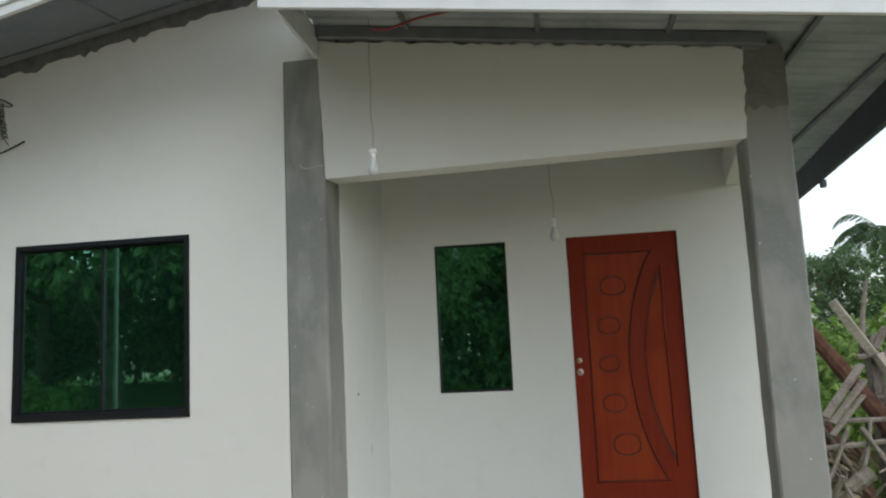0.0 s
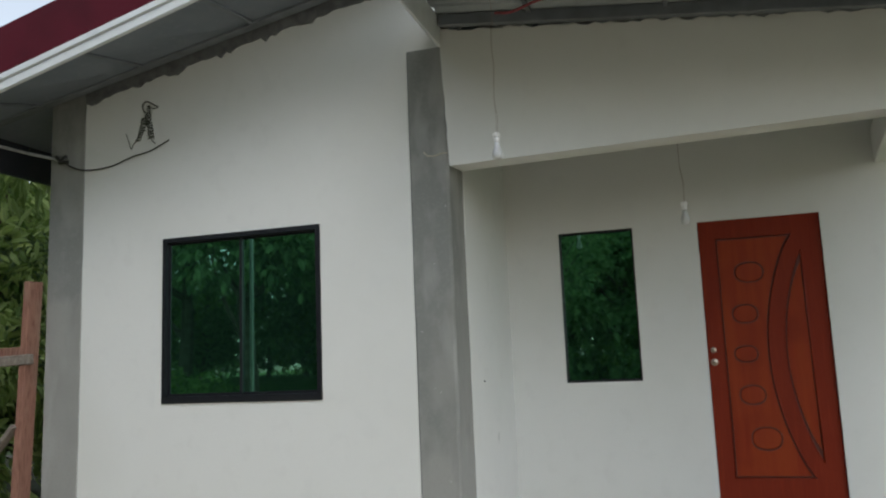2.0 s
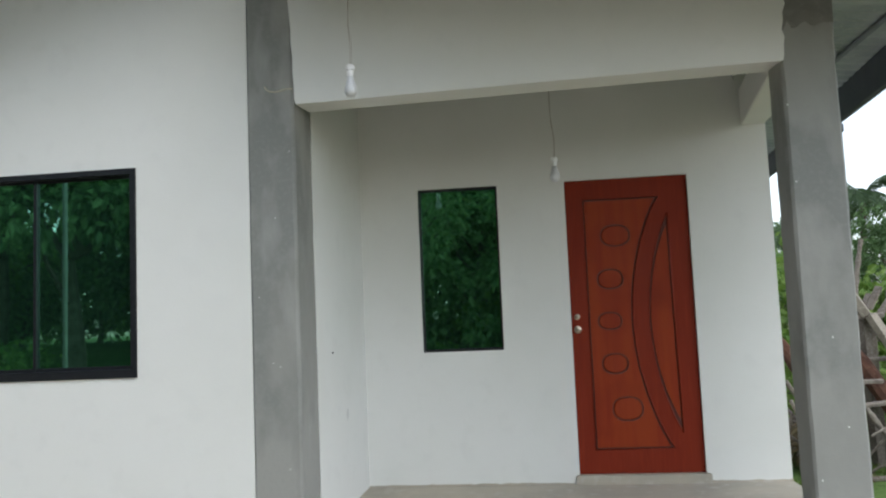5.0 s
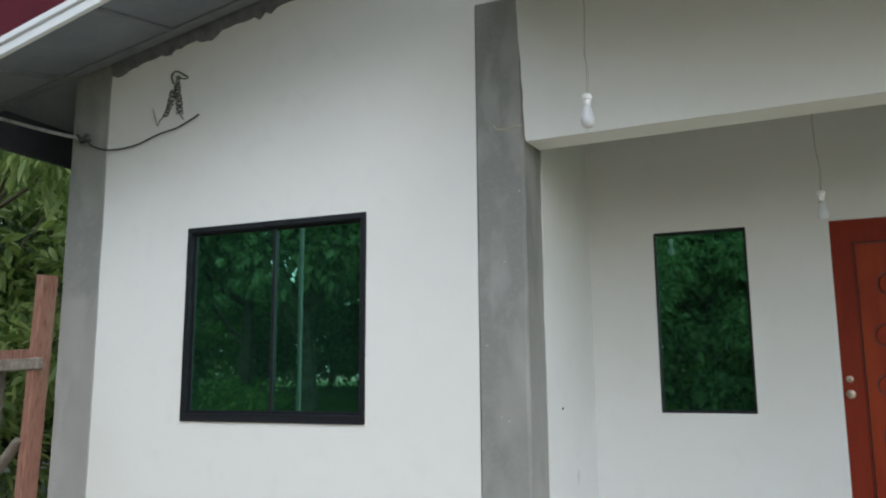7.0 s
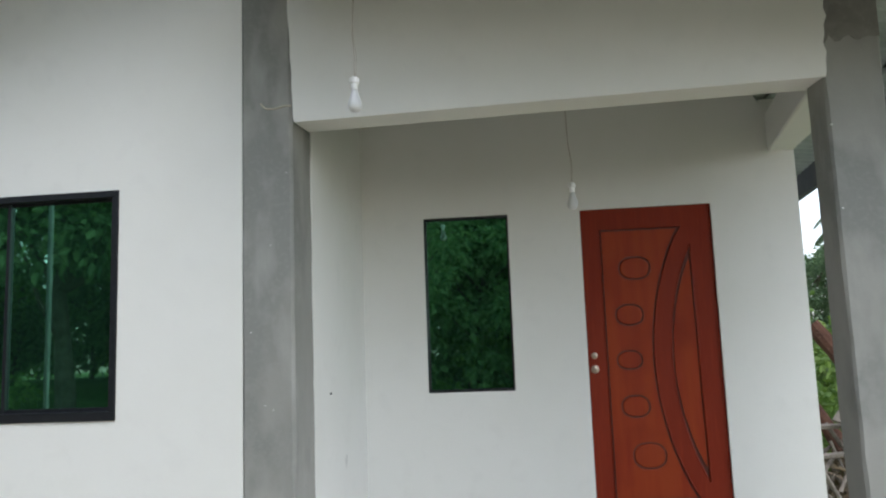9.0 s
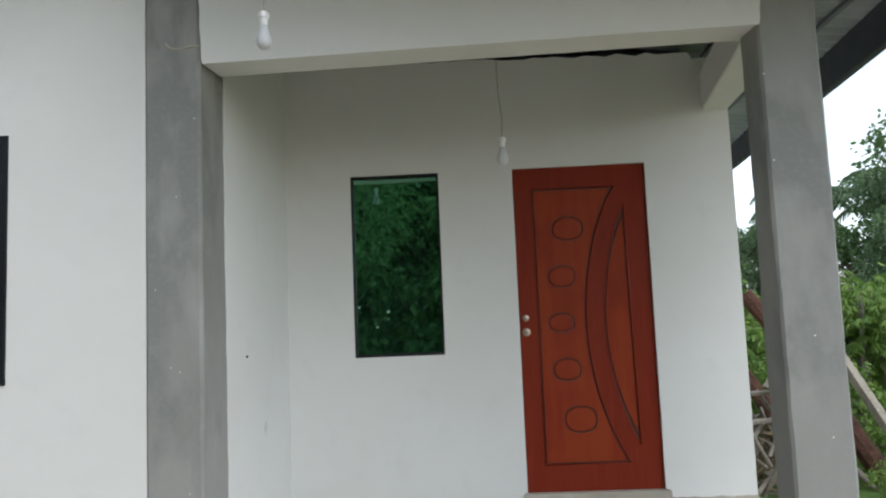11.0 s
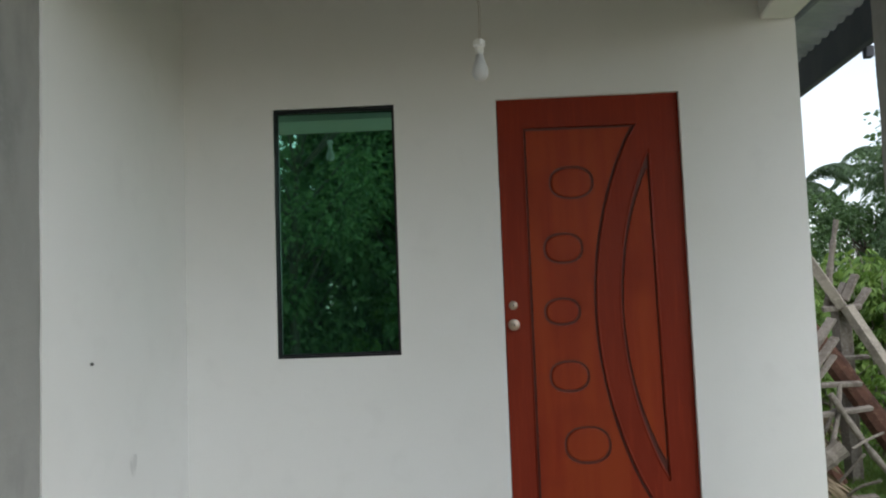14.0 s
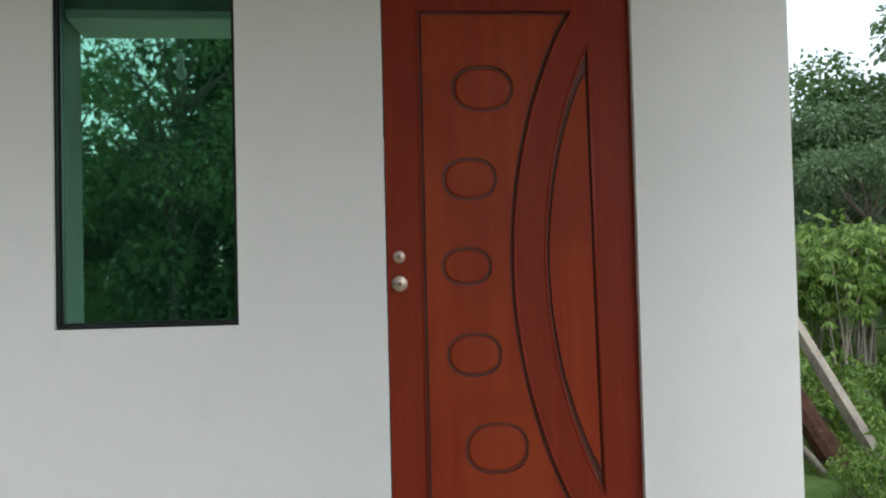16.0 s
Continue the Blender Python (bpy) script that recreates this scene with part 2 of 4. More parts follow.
def tube(points, radius, sides=8, bm=None, caps=True):
    """A round bar along points; radius is one number or one for each point."""
    bm = bm or bmesh.new()
    pts = [Vector(p) for p in points]
    rad = radius if isinstance(radius, (list, tuple)) else [radius] * len(pts)
    rings, side = [], None
    for i, p in enumerate(pts):
        d = (pts[min(i + 1, len(pts) - 1)] - pts[max(i - 1, 0)]).normalized()
        if side is None:
            side = d.orthogonal().normalized()
        side = (side - d * side.dot(d)).normalized()
        up = d.cross(side)
        rings.append([bm.verts.new(p + rad[i] * (math.cos(2 * math.pi * k / sides) * side + math.sin(2 * math.pi * k / sides) * up)) for k in range(sides)])
    for r, s in zip(rings, rings[1:]):
        for k in range(sides):
            bm.faces.new((r[k], r[(k + 1) % sides], s[(k + 1) % sides], s[k]))
    if caps:
        bm.faces.new(rings[0][::-1])
        bm.faces.new(rings[-1])
    return bm


def smooth_line(pts, k=6):
    out = []
    p = [Vector(q) for q in pts]
    p = [p[0] * 2 - p[1]] + p + [p[-1] * 2 - p[-2]]
    for i in range(1, len(p) - 2):
        for j in range(k):
            t = j / k
            out.append(0.5 * ((2 * p[i]) + (p[i + 1] - p[i - 1]) * t + (2 * p[i - 1] - 5 * p[i] + 4 * p[i + 1] - p[i + 2]) * t * t + (3 * p[i] - p[i - 1] - 3 * p[i + 1] + p[i + 2]) * t ** 3))
    return out + [p[-2]]


def lathe(profile, sides=20, bm=None, matrix=None):
    """A turned body round z; the profile is (radius, height) from bottom to top."""
    bm = bm or bmesh.new()
    made, rings = [], []
    for r, z in profile:
        rings.append([bm.verts.new((max(r, 1e-4) * math.cos(2 * math.pi * k / sides), max(r, 1e-4) * math.sin(2 * math.pi * k / sides), z)) for k in range(sides)])
        made += rings[-1]
    for r, s in zip(rings, rings[1:]):
        for k in range(sides):
            bm.faces.new((r[k], r[(k + 1) % sides], s[(k + 1) % sides], s[k]))
    bm.faces.new(rings[0][::-1])
    bm.faces.new(rings[-1])
    if matrix:
        bmesh.ops.transform(bm, matrix=matrix, verts=made)
    return bm


def plate(outer, holes, y_back, y_front, bm=None):
    """A flat board in the xz plane with holes: front face at y_front, edges back to y_back."""
    bm = bm or bmesh.new()
    edges, loops = [], []
    for loop in (outer, *holes):
        vs = [bm.verts.new((x, y_front, z)) for x, z in loop]
        es = [bm.edges.new((vs[i], vs[(i + 1) % len(vs)])) for i in range(len(vs))]
        edges += es
        loops.append(vs)
    bmesh.ops.triangle_fill(bm, use_beauty=True, use_dissolve=False, edges=edges)
    for vs in loops:
        back = [bm.verts.new((v.co.x, y_back, v.co.z)) for v in vs]
        for i in range(len(vs)):
            j = (i + 1) % len(vs)
            bm.faces.new((vs[i], vs[j], back[j], back[i]))
    return bm


def rect(x0, z0, x1, z1):
    return [(x0, z0), (x1, z0), (x1, z1), (x0, z1)]


def wall_plate(name, outer, holes, y_front, y_back, mat, label):
    """An upright wall facing -y, with thickness and real openings."""
    bm = plate(outer, holes, y_back, y_front)
    plate(outer, holes, y_back, y_back, bm)
    bmesh.ops.remove_doubles(bm, verts=bm.verts, dist=1e-5)
    return tagged(part(name, bm, mat), label, "wall", kind="structure")


def ragged(x0, z0, x1, z1, steps, amount, seed):
    """A line from one point to another with small uneven steps."""
    rnd = random.Random(seed)
    return [(x0 + (x1 - x0) * i / steps, z0 + (z1 - z0) * i / steps + (rnd.uniform(-1, 1) * amount if 0 < i < steps else 0)) for i in range(steps + 1)]


def leaves_mesh(name, centres, directions, sizes, widths, droop, mat, seed):
    """Many pointed leaves, each folded along its middle, in one mesh."""
    rs = np.random.RandomState(seed)
    c, d = np.asarray(centres, float), np.asarray(directions, float)
    k = len(c)
    d = d / np.maximum(np.linalg.norm(d, axis=1, keepdims=True), 1e-6)
    s = np.cross(d, rs.normal(size=(k, 3)))
    s /= np.maximum(np.linalg.norm(s, axis=1, keepdims=True), 1e-6)
    n = np.cross(d, s)
    L, W = np.asarray(sizes)[:, None], np.asarray(widths)[:, None]
    down = np.array((0, 0, -1.0))
    def along(u):
        return c + d * L * u + down * L * droop * u * u

    lift = n * W * 0.16
    v = np.stack((along(0.0), along(0.35) + s * W * 0.5 + lift, along(0.72) + s * W * 0.36 + lift, along(1.0), along(0.72) - s * W * 0.36 + lift, along(0.35) - s * W * 0.5 + lift, along(0.5)), 1).reshape(-1, 3)
    i = np.arange(k)[:, None] * 7
    f = np.concatenate([i + t for t in ((0, 1, 6), (1, 2, 6), (2, 3, 6), (3, 4, 6), (4, 5, 6), (5, 0, 6))], 0)
    me = bpy.data.meshes.new(name)
    me.from_pydata(v.tolist(), [], f.tolist())
    me.materials.append(mat)
    return me


# ---- ground ----
GROUND = -0.42


def ease(u):
    u = max(0.0, min(1.0, u))
    return u * u * (3 - 2 * u)


def ground_height(x, y):
    h = 0.10 * noise.noise((x * 0.35, y * 0.35, 1.0)) + 0.05 * noise.noise((x * 1.1, y * 1.1, 4.0))
    near = max(0.0, min(1.0, (max(abs(x + 1.5) - 4.0, abs(y - 2) - 4.5)) / 1.5))
    return GROUND + h * near + 1.2 * ease((-9.0 - y) / 8.0) - 0.88 * ease((x - 1.55) / 1.5) * (1 - ease((y - 9) / 5)) * ease((y + 3) / 2.5)


def garden(name, x0, y0, x1, y1, step, label, mat):
    """A planted patch: dark soil a little above the yard, with an uneven border that dips under it."""
    bm = bmesh.new()
    nx_, ny_ = int((x1 - x0) / step), int((y1 - y0) / step)
    g = []
    for j in range(ny_ + 1):
        r = []
        for i in range(nx_ + 1):
            x, y = x0 + step * i, y0 + step * j
            edge = min(i, nx_ - i, j, ny_ - j)
            wob = 0.25 * noise.noise((x * 0.9, y * 0.9, 6.0)) if edge == 0 else 0.0
            r.append(bm.verts.new((x + wob, y + wob, ground_height(x, y) + (-0.10 if edge == 0 else 0.07 + 0.03 * noise.noise((x * 2.3, y * 2.3, 2.0))))))
        g.append(r)
    for a, b in zip(g, g[1:]):
        for i in range(len(a) - 1):
            bm.faces.new((a[i], a[i + 1], b[i + 1], b[i]))
    return tagged(part(name, bm, mat, smooth=True), label, "ground", kind="structure")


bm = bmesh.new()
steps = [-300, -120, -60, -35] + [-24 + 0.8 * i for i in range(61)] + [35, 60, 120, 300]
grid = []
for yy in steps:
    row = []
    for xx in steps:
        row.append(bm.verts.new((xx, yy, ground_height(xx, yy))))
    grid.append(row)
for a, b in zip(grid, grid[1:]):
    for i in range(len(a) - 1):
        bm.faces.new((a[i], a[i + 1], b[i + 1], b[i]))
tagged(part("ground", bm, soil, smooth=True), "pale dusty yard with patches of short grass", "ground", kind="structure")

garden("ground_east", 1.9, -4.0, 41.9, 40.0, 0.8, "bright green grassy ground beside the house", lawn_green)
garden("ground_west", -29.2, -6.0, -5.2, 26.0, 0.8, "dark garden soil under trees", garden_soil)
garden("ground_south", -28.0, -28.0, 2.4, -8.8, 0.8, "green overgrown ground under trees", lawn_green)

# ---- house: walls ----
FRONT, BACKY = -1.55, 6.5
LEFT_X, MID_X, RIGHT_X = -4.46, -1.485, 1.40
BW = (-3.61, 0.90, -2.39, 2.045)
PW = (-1.06, 0.905, -0.484, 2.08)
DOOR = (-0.004, 0.0, 0.862, 2.088)


EDGE_R, EDGE_L = -2.50, -2.35


def left_eave(x):
    """Underside of the white board along the front edge of the bay roof."""
    return 3.069 + 0.241 * (x + 3.8)


def left_roof(x, y=-1.6):
    """The bay roof: at the wall it follows the wall's top, at the front edge the steeper eave."""
    w = ease((-1.6 - y) / (-1.6 - EDGE_L)) if y < -1.6 else 0.0
    return (3.19 + 0.185 * (x + 4.33)) * (1 - w) + (left_eave(x) + 0.06) * w


def right_roof(x, y=0.0):
    return 3.265 - 0.128 * (x + 1.49)


def right_eave(y):
    """The open side of the porch roof runs a little askew to the front wall."""
    return 2.20 + 0.072 * y


wall_plate("wall_front", [(-4.31, GROUND), (-1.744, GROUND), (-1.744, 3.128), (-1.49, 3.128), (-1.49, left_roof(-1.49))] + ragged(-1.49, left_roof(-1.49), -4.31, left_roof(-4.31), 50, 0.012, 5)[1:],
           [rect(*BW)], FRONT, FRONT + 0.15, white_paint, "white painted plaster front wall with a window")
bm = box(MID_X - 0.14, -1.22, GROUND, MID_X, 0, 2.95)
tagged(part("wall_porch_side", bm, white_paint), "white painted plaster wall closing the side of the porch", "wall", kind="structure")
wall_plate("wall_porch_back", [(MID_X, -0.07), (DOOR[0], -0.07), (DOOR[0], DOOR[3]), (DOOR[2], DOOR[3]), (DOOR[2], -0.07), (RIGHT_X, -0.07), (RIGHT_X, 2.66), (1.25, 2.66), (1.17, 2.79)] + ragged(1.17, 2.79, MID_X, 2.84, 40, 0.012, 9)[1:],
           [rect(*PW)], 0, 0.15, white_paint, "white painted plaster wall behind the porch with door and window")
for nm, b in (("wall_east", (RIGHT_X - 0.15, 0.152, GROUND - 1.0, RIGHT_X - 0.003, BACKY, 2.80)), ("wall_west", (-4.60, FRONT + 0.33, GROUND, -4.45, BACKY, 3.05)), ("wall_north", (-4.60, BACKY, GROUND, RIGHT_X, BACKY + 0.15, 2.8))):
    tagged(part(nm, box(*b), white_paint), "plain white painted outer wall", "wall", kind="structure")
tagged(part("ceiling", box(-4.44, 0.16, 2.62, RIGHT_X - 0.16, BACKY - 0.01, 2.64), dark_board), "dark closed ceiling inside the house", "ceiling", kind="structure")

# porch slab on a course of blocks
porch = thing("porch_floor", "raised bare cement porch slab on hollow blocks", "porch floor", (0, -0.8, GROUND), kind="structure")


def under(ob, parent):
    """Keeps the place of a part that was built in world metres."""
    ob.parent = parent
    ob.matrix_parent_inverse = Matrix.Translation(-parent.location)
    return ob


bm = bmesh.new()
nx = 60
front = [bm.verts.new((MID_X + 0.0 + (RIGHT_X - MID_X) * i / nx, -1.565 + 0.012 * noise.noise((i * 0.35, 0, 2)), -0.012 + 0.004 * noise.noise((i * 0.5, 3, 2)))) for i in range(nx + 1)]
back = [bm.verts.new((v.co.x, 0.0, -0.032)) for v in front]
lip = [bm.verts.new((v.co.x, v.co.y + 0.05, v.co.z)) for v in front]
for i, v in enumerate(front):
    v.co.z -= 0.016 + 0.006 * noise.noise((i * 0.9, 5, 2))
low = [bm.verts.new((v.co.x, v.co.y - 0.004, -0.062 + 0.006 * noise.noise((i * 0.6, 7, 2)))) for i, v in enumerate(front)]
for i in range(nx):
    bm.faces.new((lip[i], lip[i + 1], back[i + 1], back[i]))
    bm.faces.new((front[i], front[i + 1], lip[i + 1], lip[i]))
    bm.faces.new((low[i], low[i + 1], front[i + 1], front[i]))
under(part("slab", bm, slab_cement, label="worn cement slab edge"), porch)
under(part("core", box(MID_X, -1.49, GROUND, RIGHT_X - 0.01, -0.01, -0.045), block_grey), porch)
bx, k = MID_X + 0.005, 0
blocks = None
while bx < RIGHT_X - 0.05:
    w = min(0.39, RIGHT_X - bx)
    if blocks is None or w < 0.389:
        bl = part("block", box(0, 0, 0, w - 0.012, 0.06, 0.19, 0.006), block_grey)
        blocks = blocks or bl
    else:
        bl = new("block", blocks.data)
    bl.location = (bx, -1.552, -0.257)
    under(bl, porch)
    b2 = new("block", bl.data)
    b2.location = (bx + (0.19 if w > 0.3 and bx < 0.9 else 0.0), -1.550, -0.455)
    under(b2, porch)
    bx += 0.392
tagged(part("door_sill", box(-0.03, -0.035, -0.05, 0.875, 0.14, 0.028, 0.006), slab_cement), "bare cement door sill", "sill", kind="structure")

# uneven mortar where wall meets floor
rnd = random.Random(4)
bm = bmesh.new()
for a, b in ((MID_X, -0.04), (0.88, RIGHT_X)):
    n_ = int((b - a) / 0.03)
    pts = [(a + (b - a) * i / n_, -0.004, -0.030 + 0.006 * rnd.random()) for i in range(n_ + 1)]
    tube(pts, [0.006 + 0.007 * rnd.random() for _ in pts], 5, bm)
tagged(part("mortar_seam", bm, slab_cement), "rough mortar seam along the porch wall", "seam", kind="structure")

# ---- columns and beams ----


def column(label, x0, x1, y0, y1, top):
    c = thing("column", label, "column", ((x0 + x1) / 2, (y0 + y1) / 2, GROUND), "house columns", "structure")
    bm = bmesh.new()
    n_ = 64
    rings = []
    for i in range(n_ + 1):
        z = GROUND + (top - GROUND) * i / n_
        o = [0.005 * noise.noise((z * 2.1, q * 3.3, x0)) + 0.004 * noise.noise((z * 8.3, q * 5.1, x0 + 3)) for q in range(4)]
        e = 0.012
        rings.append([bm.verts.new((x + o[q % 4] * 1.0, y, z)) for q, (x, y) in enumerate((
            (x0 + e, y0), (x1 - e, y0), (x1, y0 + e), (x1, y1 - e), (x1 - e, y1), (x0 + e, y1), (x0, y1 - e), (x0, y0 + e)))])
    for r, s in zip(rings, rings[1:]):
        for q in range(8):
            bm.faces.new((r[q], r[(q + 1) % 8], s[(q + 1) % 8], s[q]))
    bm.faces.new(rings[-1])
    under(part("shaft", bm, cement), c)
    return c


col_m = column("unpainted grey cement column between bay and porch", -1.746, -1.486, -1.554, -1.22, 3.128)
column("unpainted grey cement corner column of the house", -4.63, -4.302, -1.556, -1.23, 3.205)
for z, x in ((1.72, -1.60), (2.08, -1.515), (0.95, -1.63), (0.93, -1.59), (1.30, -1.70), (0.40, -1.55)):
    under(part("paint_speck", lathe([(0.0032, 0), (0.0025, 0.002), (0.0015, 0.003)], 8, matrix=pose(x, -1.5535, z, 90)), white_paint, label="white paint speck"), col_m)
tagged(part("render_ridge", tube(smooth_line([(-1.645, -1.555, 2.44), (-1.62, -1.556, 2.415), (-1.57, -1.556, 2.41), (-1.53, -1.556, 2.42), (-1.488, -1.555, 2.42)]), 0.0045, 5), slab_cement), "thin pale ridge in the column plaster", "plaster ridge", kind="structure")
col_r = column("unpainted grey cement porch column with pale specks", 1.046, 1.308, -1.556, -1.325, 2.92)
for z, x in ((2.14, 1.058), (0.98, 1.18), (1.75, 1.07), (0.55, 1.22), (0.30, 1.08), (0.18, 1.25)):
    under(part("paint_speck", lathe([(0.0045, 0), (0.004, 0.002), (0.0015, 0.003)], 8, matrix=pose(x, -1.555, z, 90)), white_paint, label="white paint speck"), col_r)
under(part("mortar_patch", plate([(1.047, 2.895), (1.042, 2.60)] + [(1.044 + 0.264 * i / 12, 2.52 + 0.05 * random.Random(i).random()) for i in range(13)] + [(1.310, 2.895)], [], -1.55, -1.559), damp_cement, label="dark rough mortar patch"), col_r)


def skew_beam(plan, z0, z1):
    bm = bmesh.new()
    lo = [bm.verts.new((x, y, z0)) for x, y in plan]
    hi = [bm.verts.new((x, y, z1)) for x, y in plan]
    bm.faces.new(lo)
    bm.faces.new(hi)
    for i in range(4):
        bm.faces.new((lo[i], lo[(i + 1) % 4], hi[(i + 1) % 4], hi[i]))
    bmesh.ops.recalc_face_normals(bm, faces=bm.faces)
    bmesh.ops.bevel(bm, geom=bm.edges[:], offset=0.006, segments=2, affect="EDGES")
    return bm


def lean_back(ob, bottom_rise):
    """Lifts the rear lower edge of a beam a little above its front one."""
    for v in ob.data.vertices:
        if v.co.z < 2.45 and v.co.y > -1.4:
            v.co.z += bottom_rise
    return ob


top_line = ragged(1.086, right_roof(1.086) - 0.012, -1.507, right_roof(-1.507) - 0.03, 60, 0.013, 12)
right_edge = [(1.064 + 0.022 * i / 11 + random.Random(40 + i).uniform(-0.013, 0.010), 2.40 + i * 0.043) for i in range(11)]
left_edge = [(-1.505 + 0.031 * i / 9 + random.Random(80 + i).uniform(-0.004, 0.004), 3.06 - i * 0.078) for i in range(10)]
lean_back(wall_plate("beam_front", [(-1.472, 2.332), (1.055, 2.367)] + right_edge + top_line + left_edge, [], -1.560, -1.30, white_paint, "white painted plaster beam across the porch front"), 0.022)
tagged(part("beam_side", skew_beam([(1.074, -1.322), (1.335, -1.322), (1.398, -0.002), (1.236, -0.002)], 2.40, 2.650), white_paint), "white painted beam from porch column to wall", "beam", kind="structure")

# grey plate added behind the white beam: darkens its mirror image like shade
tagged(part("beam_shade_plate", box(MID_X + 0.004, -1.2995, 2.40, 1.05, -1.293, 2.80), cement), "added grey plate behind the porch beam, standing in for shade", "beam", kind="structure")

# ---- roofs ----


def roof(name, label, x0, x1, y0, y1, height, sheet_label):
    """A corrugated sheet on purlins: ribs run down the slope, along x."""
    r = thing(name, label, "roof", (x0, y0, height(x0)), kind="structure")
    bm = bmesh.new()
    n_ = int((y1 - y0) / 0.045)
    rows = []
    for q in (0.0, 0.5, 1.0):
        row = []
        for i in range(n_ + 1):
            y = y0 + (y1 - y0) * i / n_
            x = x0 + ((x1(y) if callable(x1) else x1) - x0) * q
            row.append(bm.verts.new((x, y, height(x, y) + 0.05 + (0.024 if i % 3 == 0 else 0.0))))
        rows.append(row)
    for a, b in zip(rows, rows[1:]):
        for i in range(n_):
            bm.faces.new((a[i], a[i + 1], b[i + 1], b[i]))
    under(part("sheet", bm, steel_sheet, label=sheet_label), r)
    return r


rr = roof("roof_right", "grey corrugated metal roof over the porch on steel purlins", -1.50, lambda y: right_eave(y) + 0.03, EDGE_R, BACKY, right_roof, "ribbed grey underside")
lr = roof("roof_left", "corrugated metal roof over the bay with red cap", -5.34, -1.35, EDGE_L, BACKY, left_roof, "ribbed grey underside")


def slope_bar(name, mat, height, x0, x1, y0, y1, below, above, parent, label=""):
    bm = bmesh.new()
    vs = [bm.verts.new((x, y, height(x, y) + dz)) for x in (x0, x1) for y in (y0, y1) for dz in (below, above)]
    for f in ((0, 1, 3, 2), (4, 5, 7, 6), (0, 1, 5, 4), (2, 3, 7, 6), (0, 2, 6, 4), (1, 3, 7, 5)):
        bm.faces.new([vs[i] for i in f])
    bmesh.ops.recalc_face_normals(bm, faces=bm.faces)
    bmesh.ops.bevel(bm, geom=bm.edges[:], offset=0.004, segments=1, affect="EDGES")
    return under(part(name, bm, mat, label=label), parent)


# white fascia of two stepped boards, end board, rafters along the slope
slope_bar("fascia", fascia_white, right_roof, -1.52, 2.08, EDGE_R - 0.03, EDGE_R, -0.238, -0.13, rr, "white metal fascia")
slope_bar("fascia_top", fascia_white, right_roof, -1.52, 2.08, EDGE_R - 0.05, EDGE_R - 0.002, -0.128, 0.06, rr, "white metal fascia")
slope_bar("end_board", fascia_white, right_roof, -1.52, -1.497, EDGE_R, FRONT - 0.02, -0.15, 0.05, rr, "white end board")
for y in (-2.05, -1.62, -0.7, 0.3, 1.3, 2.3):
    slope_bar("rafter", purlin_grey, right_roof, -1.49, right_eave(y) - 0.02 if y < -1.8 else 1.2, y - 0.025, y + 0.025, -0.03, 0.045, rr)
for x in (-0.9, -0.1, 0.66, 1.42, 1.96):
    slope_bar("purlin", purlin_grey, right_roof, x - 0.015, x + 0.015, EDGE_R + 0.01, 4.0, 0.02, 0.045, rr)
for x in (-0.1, 0.66, 1.42):
    slope_bar("cleat", steel_sheet, right_roof, x - 0.02, x + 0.02, -2.10, -2.08, -0.045, 0.02, rr)


def eave_bar(name, dx0, z0, dx1, z1, y0, y1, label=""):
    """A bar along the open side of the porch roof, following its slant."""
    bm = box(dx0, y0, z0, dx1, y1, z1, 0.004)
    for v in bm.verts:
        v.co.x += right_eave(v.co.y)
    under(part(name, bm, dark_board, label=label), rr)


eave_bar("eave_board", -0.02, 2.60, 0.02, 2.85, EDGE_R - 0.02, BACKY, "dark eave board")
eave_bar("eave_lip", 0.025, 2.615, 0.06, 2.66, EDGE_R - 0.02, BACKY, "dark eave trim")
for y in (-1.75, 1.15, 4.0):
    eave_bar("gutter_bracket", 0.025, 2.545, 0.075, 2.613, y, y + 0.06)

slope_bar("fascia", fascia_white, left_roof, -5.38, -1.35, EDGE_L - 0.03, EDGE_L, -0.06, 0.0, lr, "white metal fascia")
slope_bar("fascia_top", fascia_white, left_roof, -5.38, -1.35, EDGE_L - 0.045, EDGE_L - 0.002, 0.002, 0.045, lr, "white metal fascia")
slope_bar("ridge_cap", red_roof, left_roof, -5.40, -1.35, EDGE_L - 0.03, EDGE_L + 0.02, 0.048, 0.385, lr, "dark red metal roof cap")
for i, (xa, xb) in enumerate(((-5.29, -4.62), (-4.61, -3.72), (-3.71, -2.82), (-2.81, -1.92), (-1.91, -1.40))):
    slope_bar("soffit_panel", soffit_grey, left_roof, xa, xb, EDGE_L + 0.005, -1.60, 0.018, 0.03, lr)
    slope_bar("batten", purlin_grey, left_roof, xb - 0.012, xb + 0.022, EDGE_L + 0.005, -1.60, 0.002, 0.018, lr)
slope_bar("side_soffit", soffit_grey, left_roof, -5.29, -4.61, -1.595, BACKY, 0.018, 0.03, lr)
slope_bar("wall_batten", purlin_grey, left_roof, -5.28, -1.42, -1.68, -1.60, -0.012, 0.017, lr)
under(part("eave_board", box(-5.33, EDGE_L, 2.755, -5.29, BACKY, 3.05, 0.004), dark_board, label="dark eave board"), lr)
under(part("gable_gap", box(-1.40, -1.29, 3.0, -1.35, BACKY, left_roof(-1.4) + 0.03), white_paint, label="white gable wall above the porch roof"), lr)


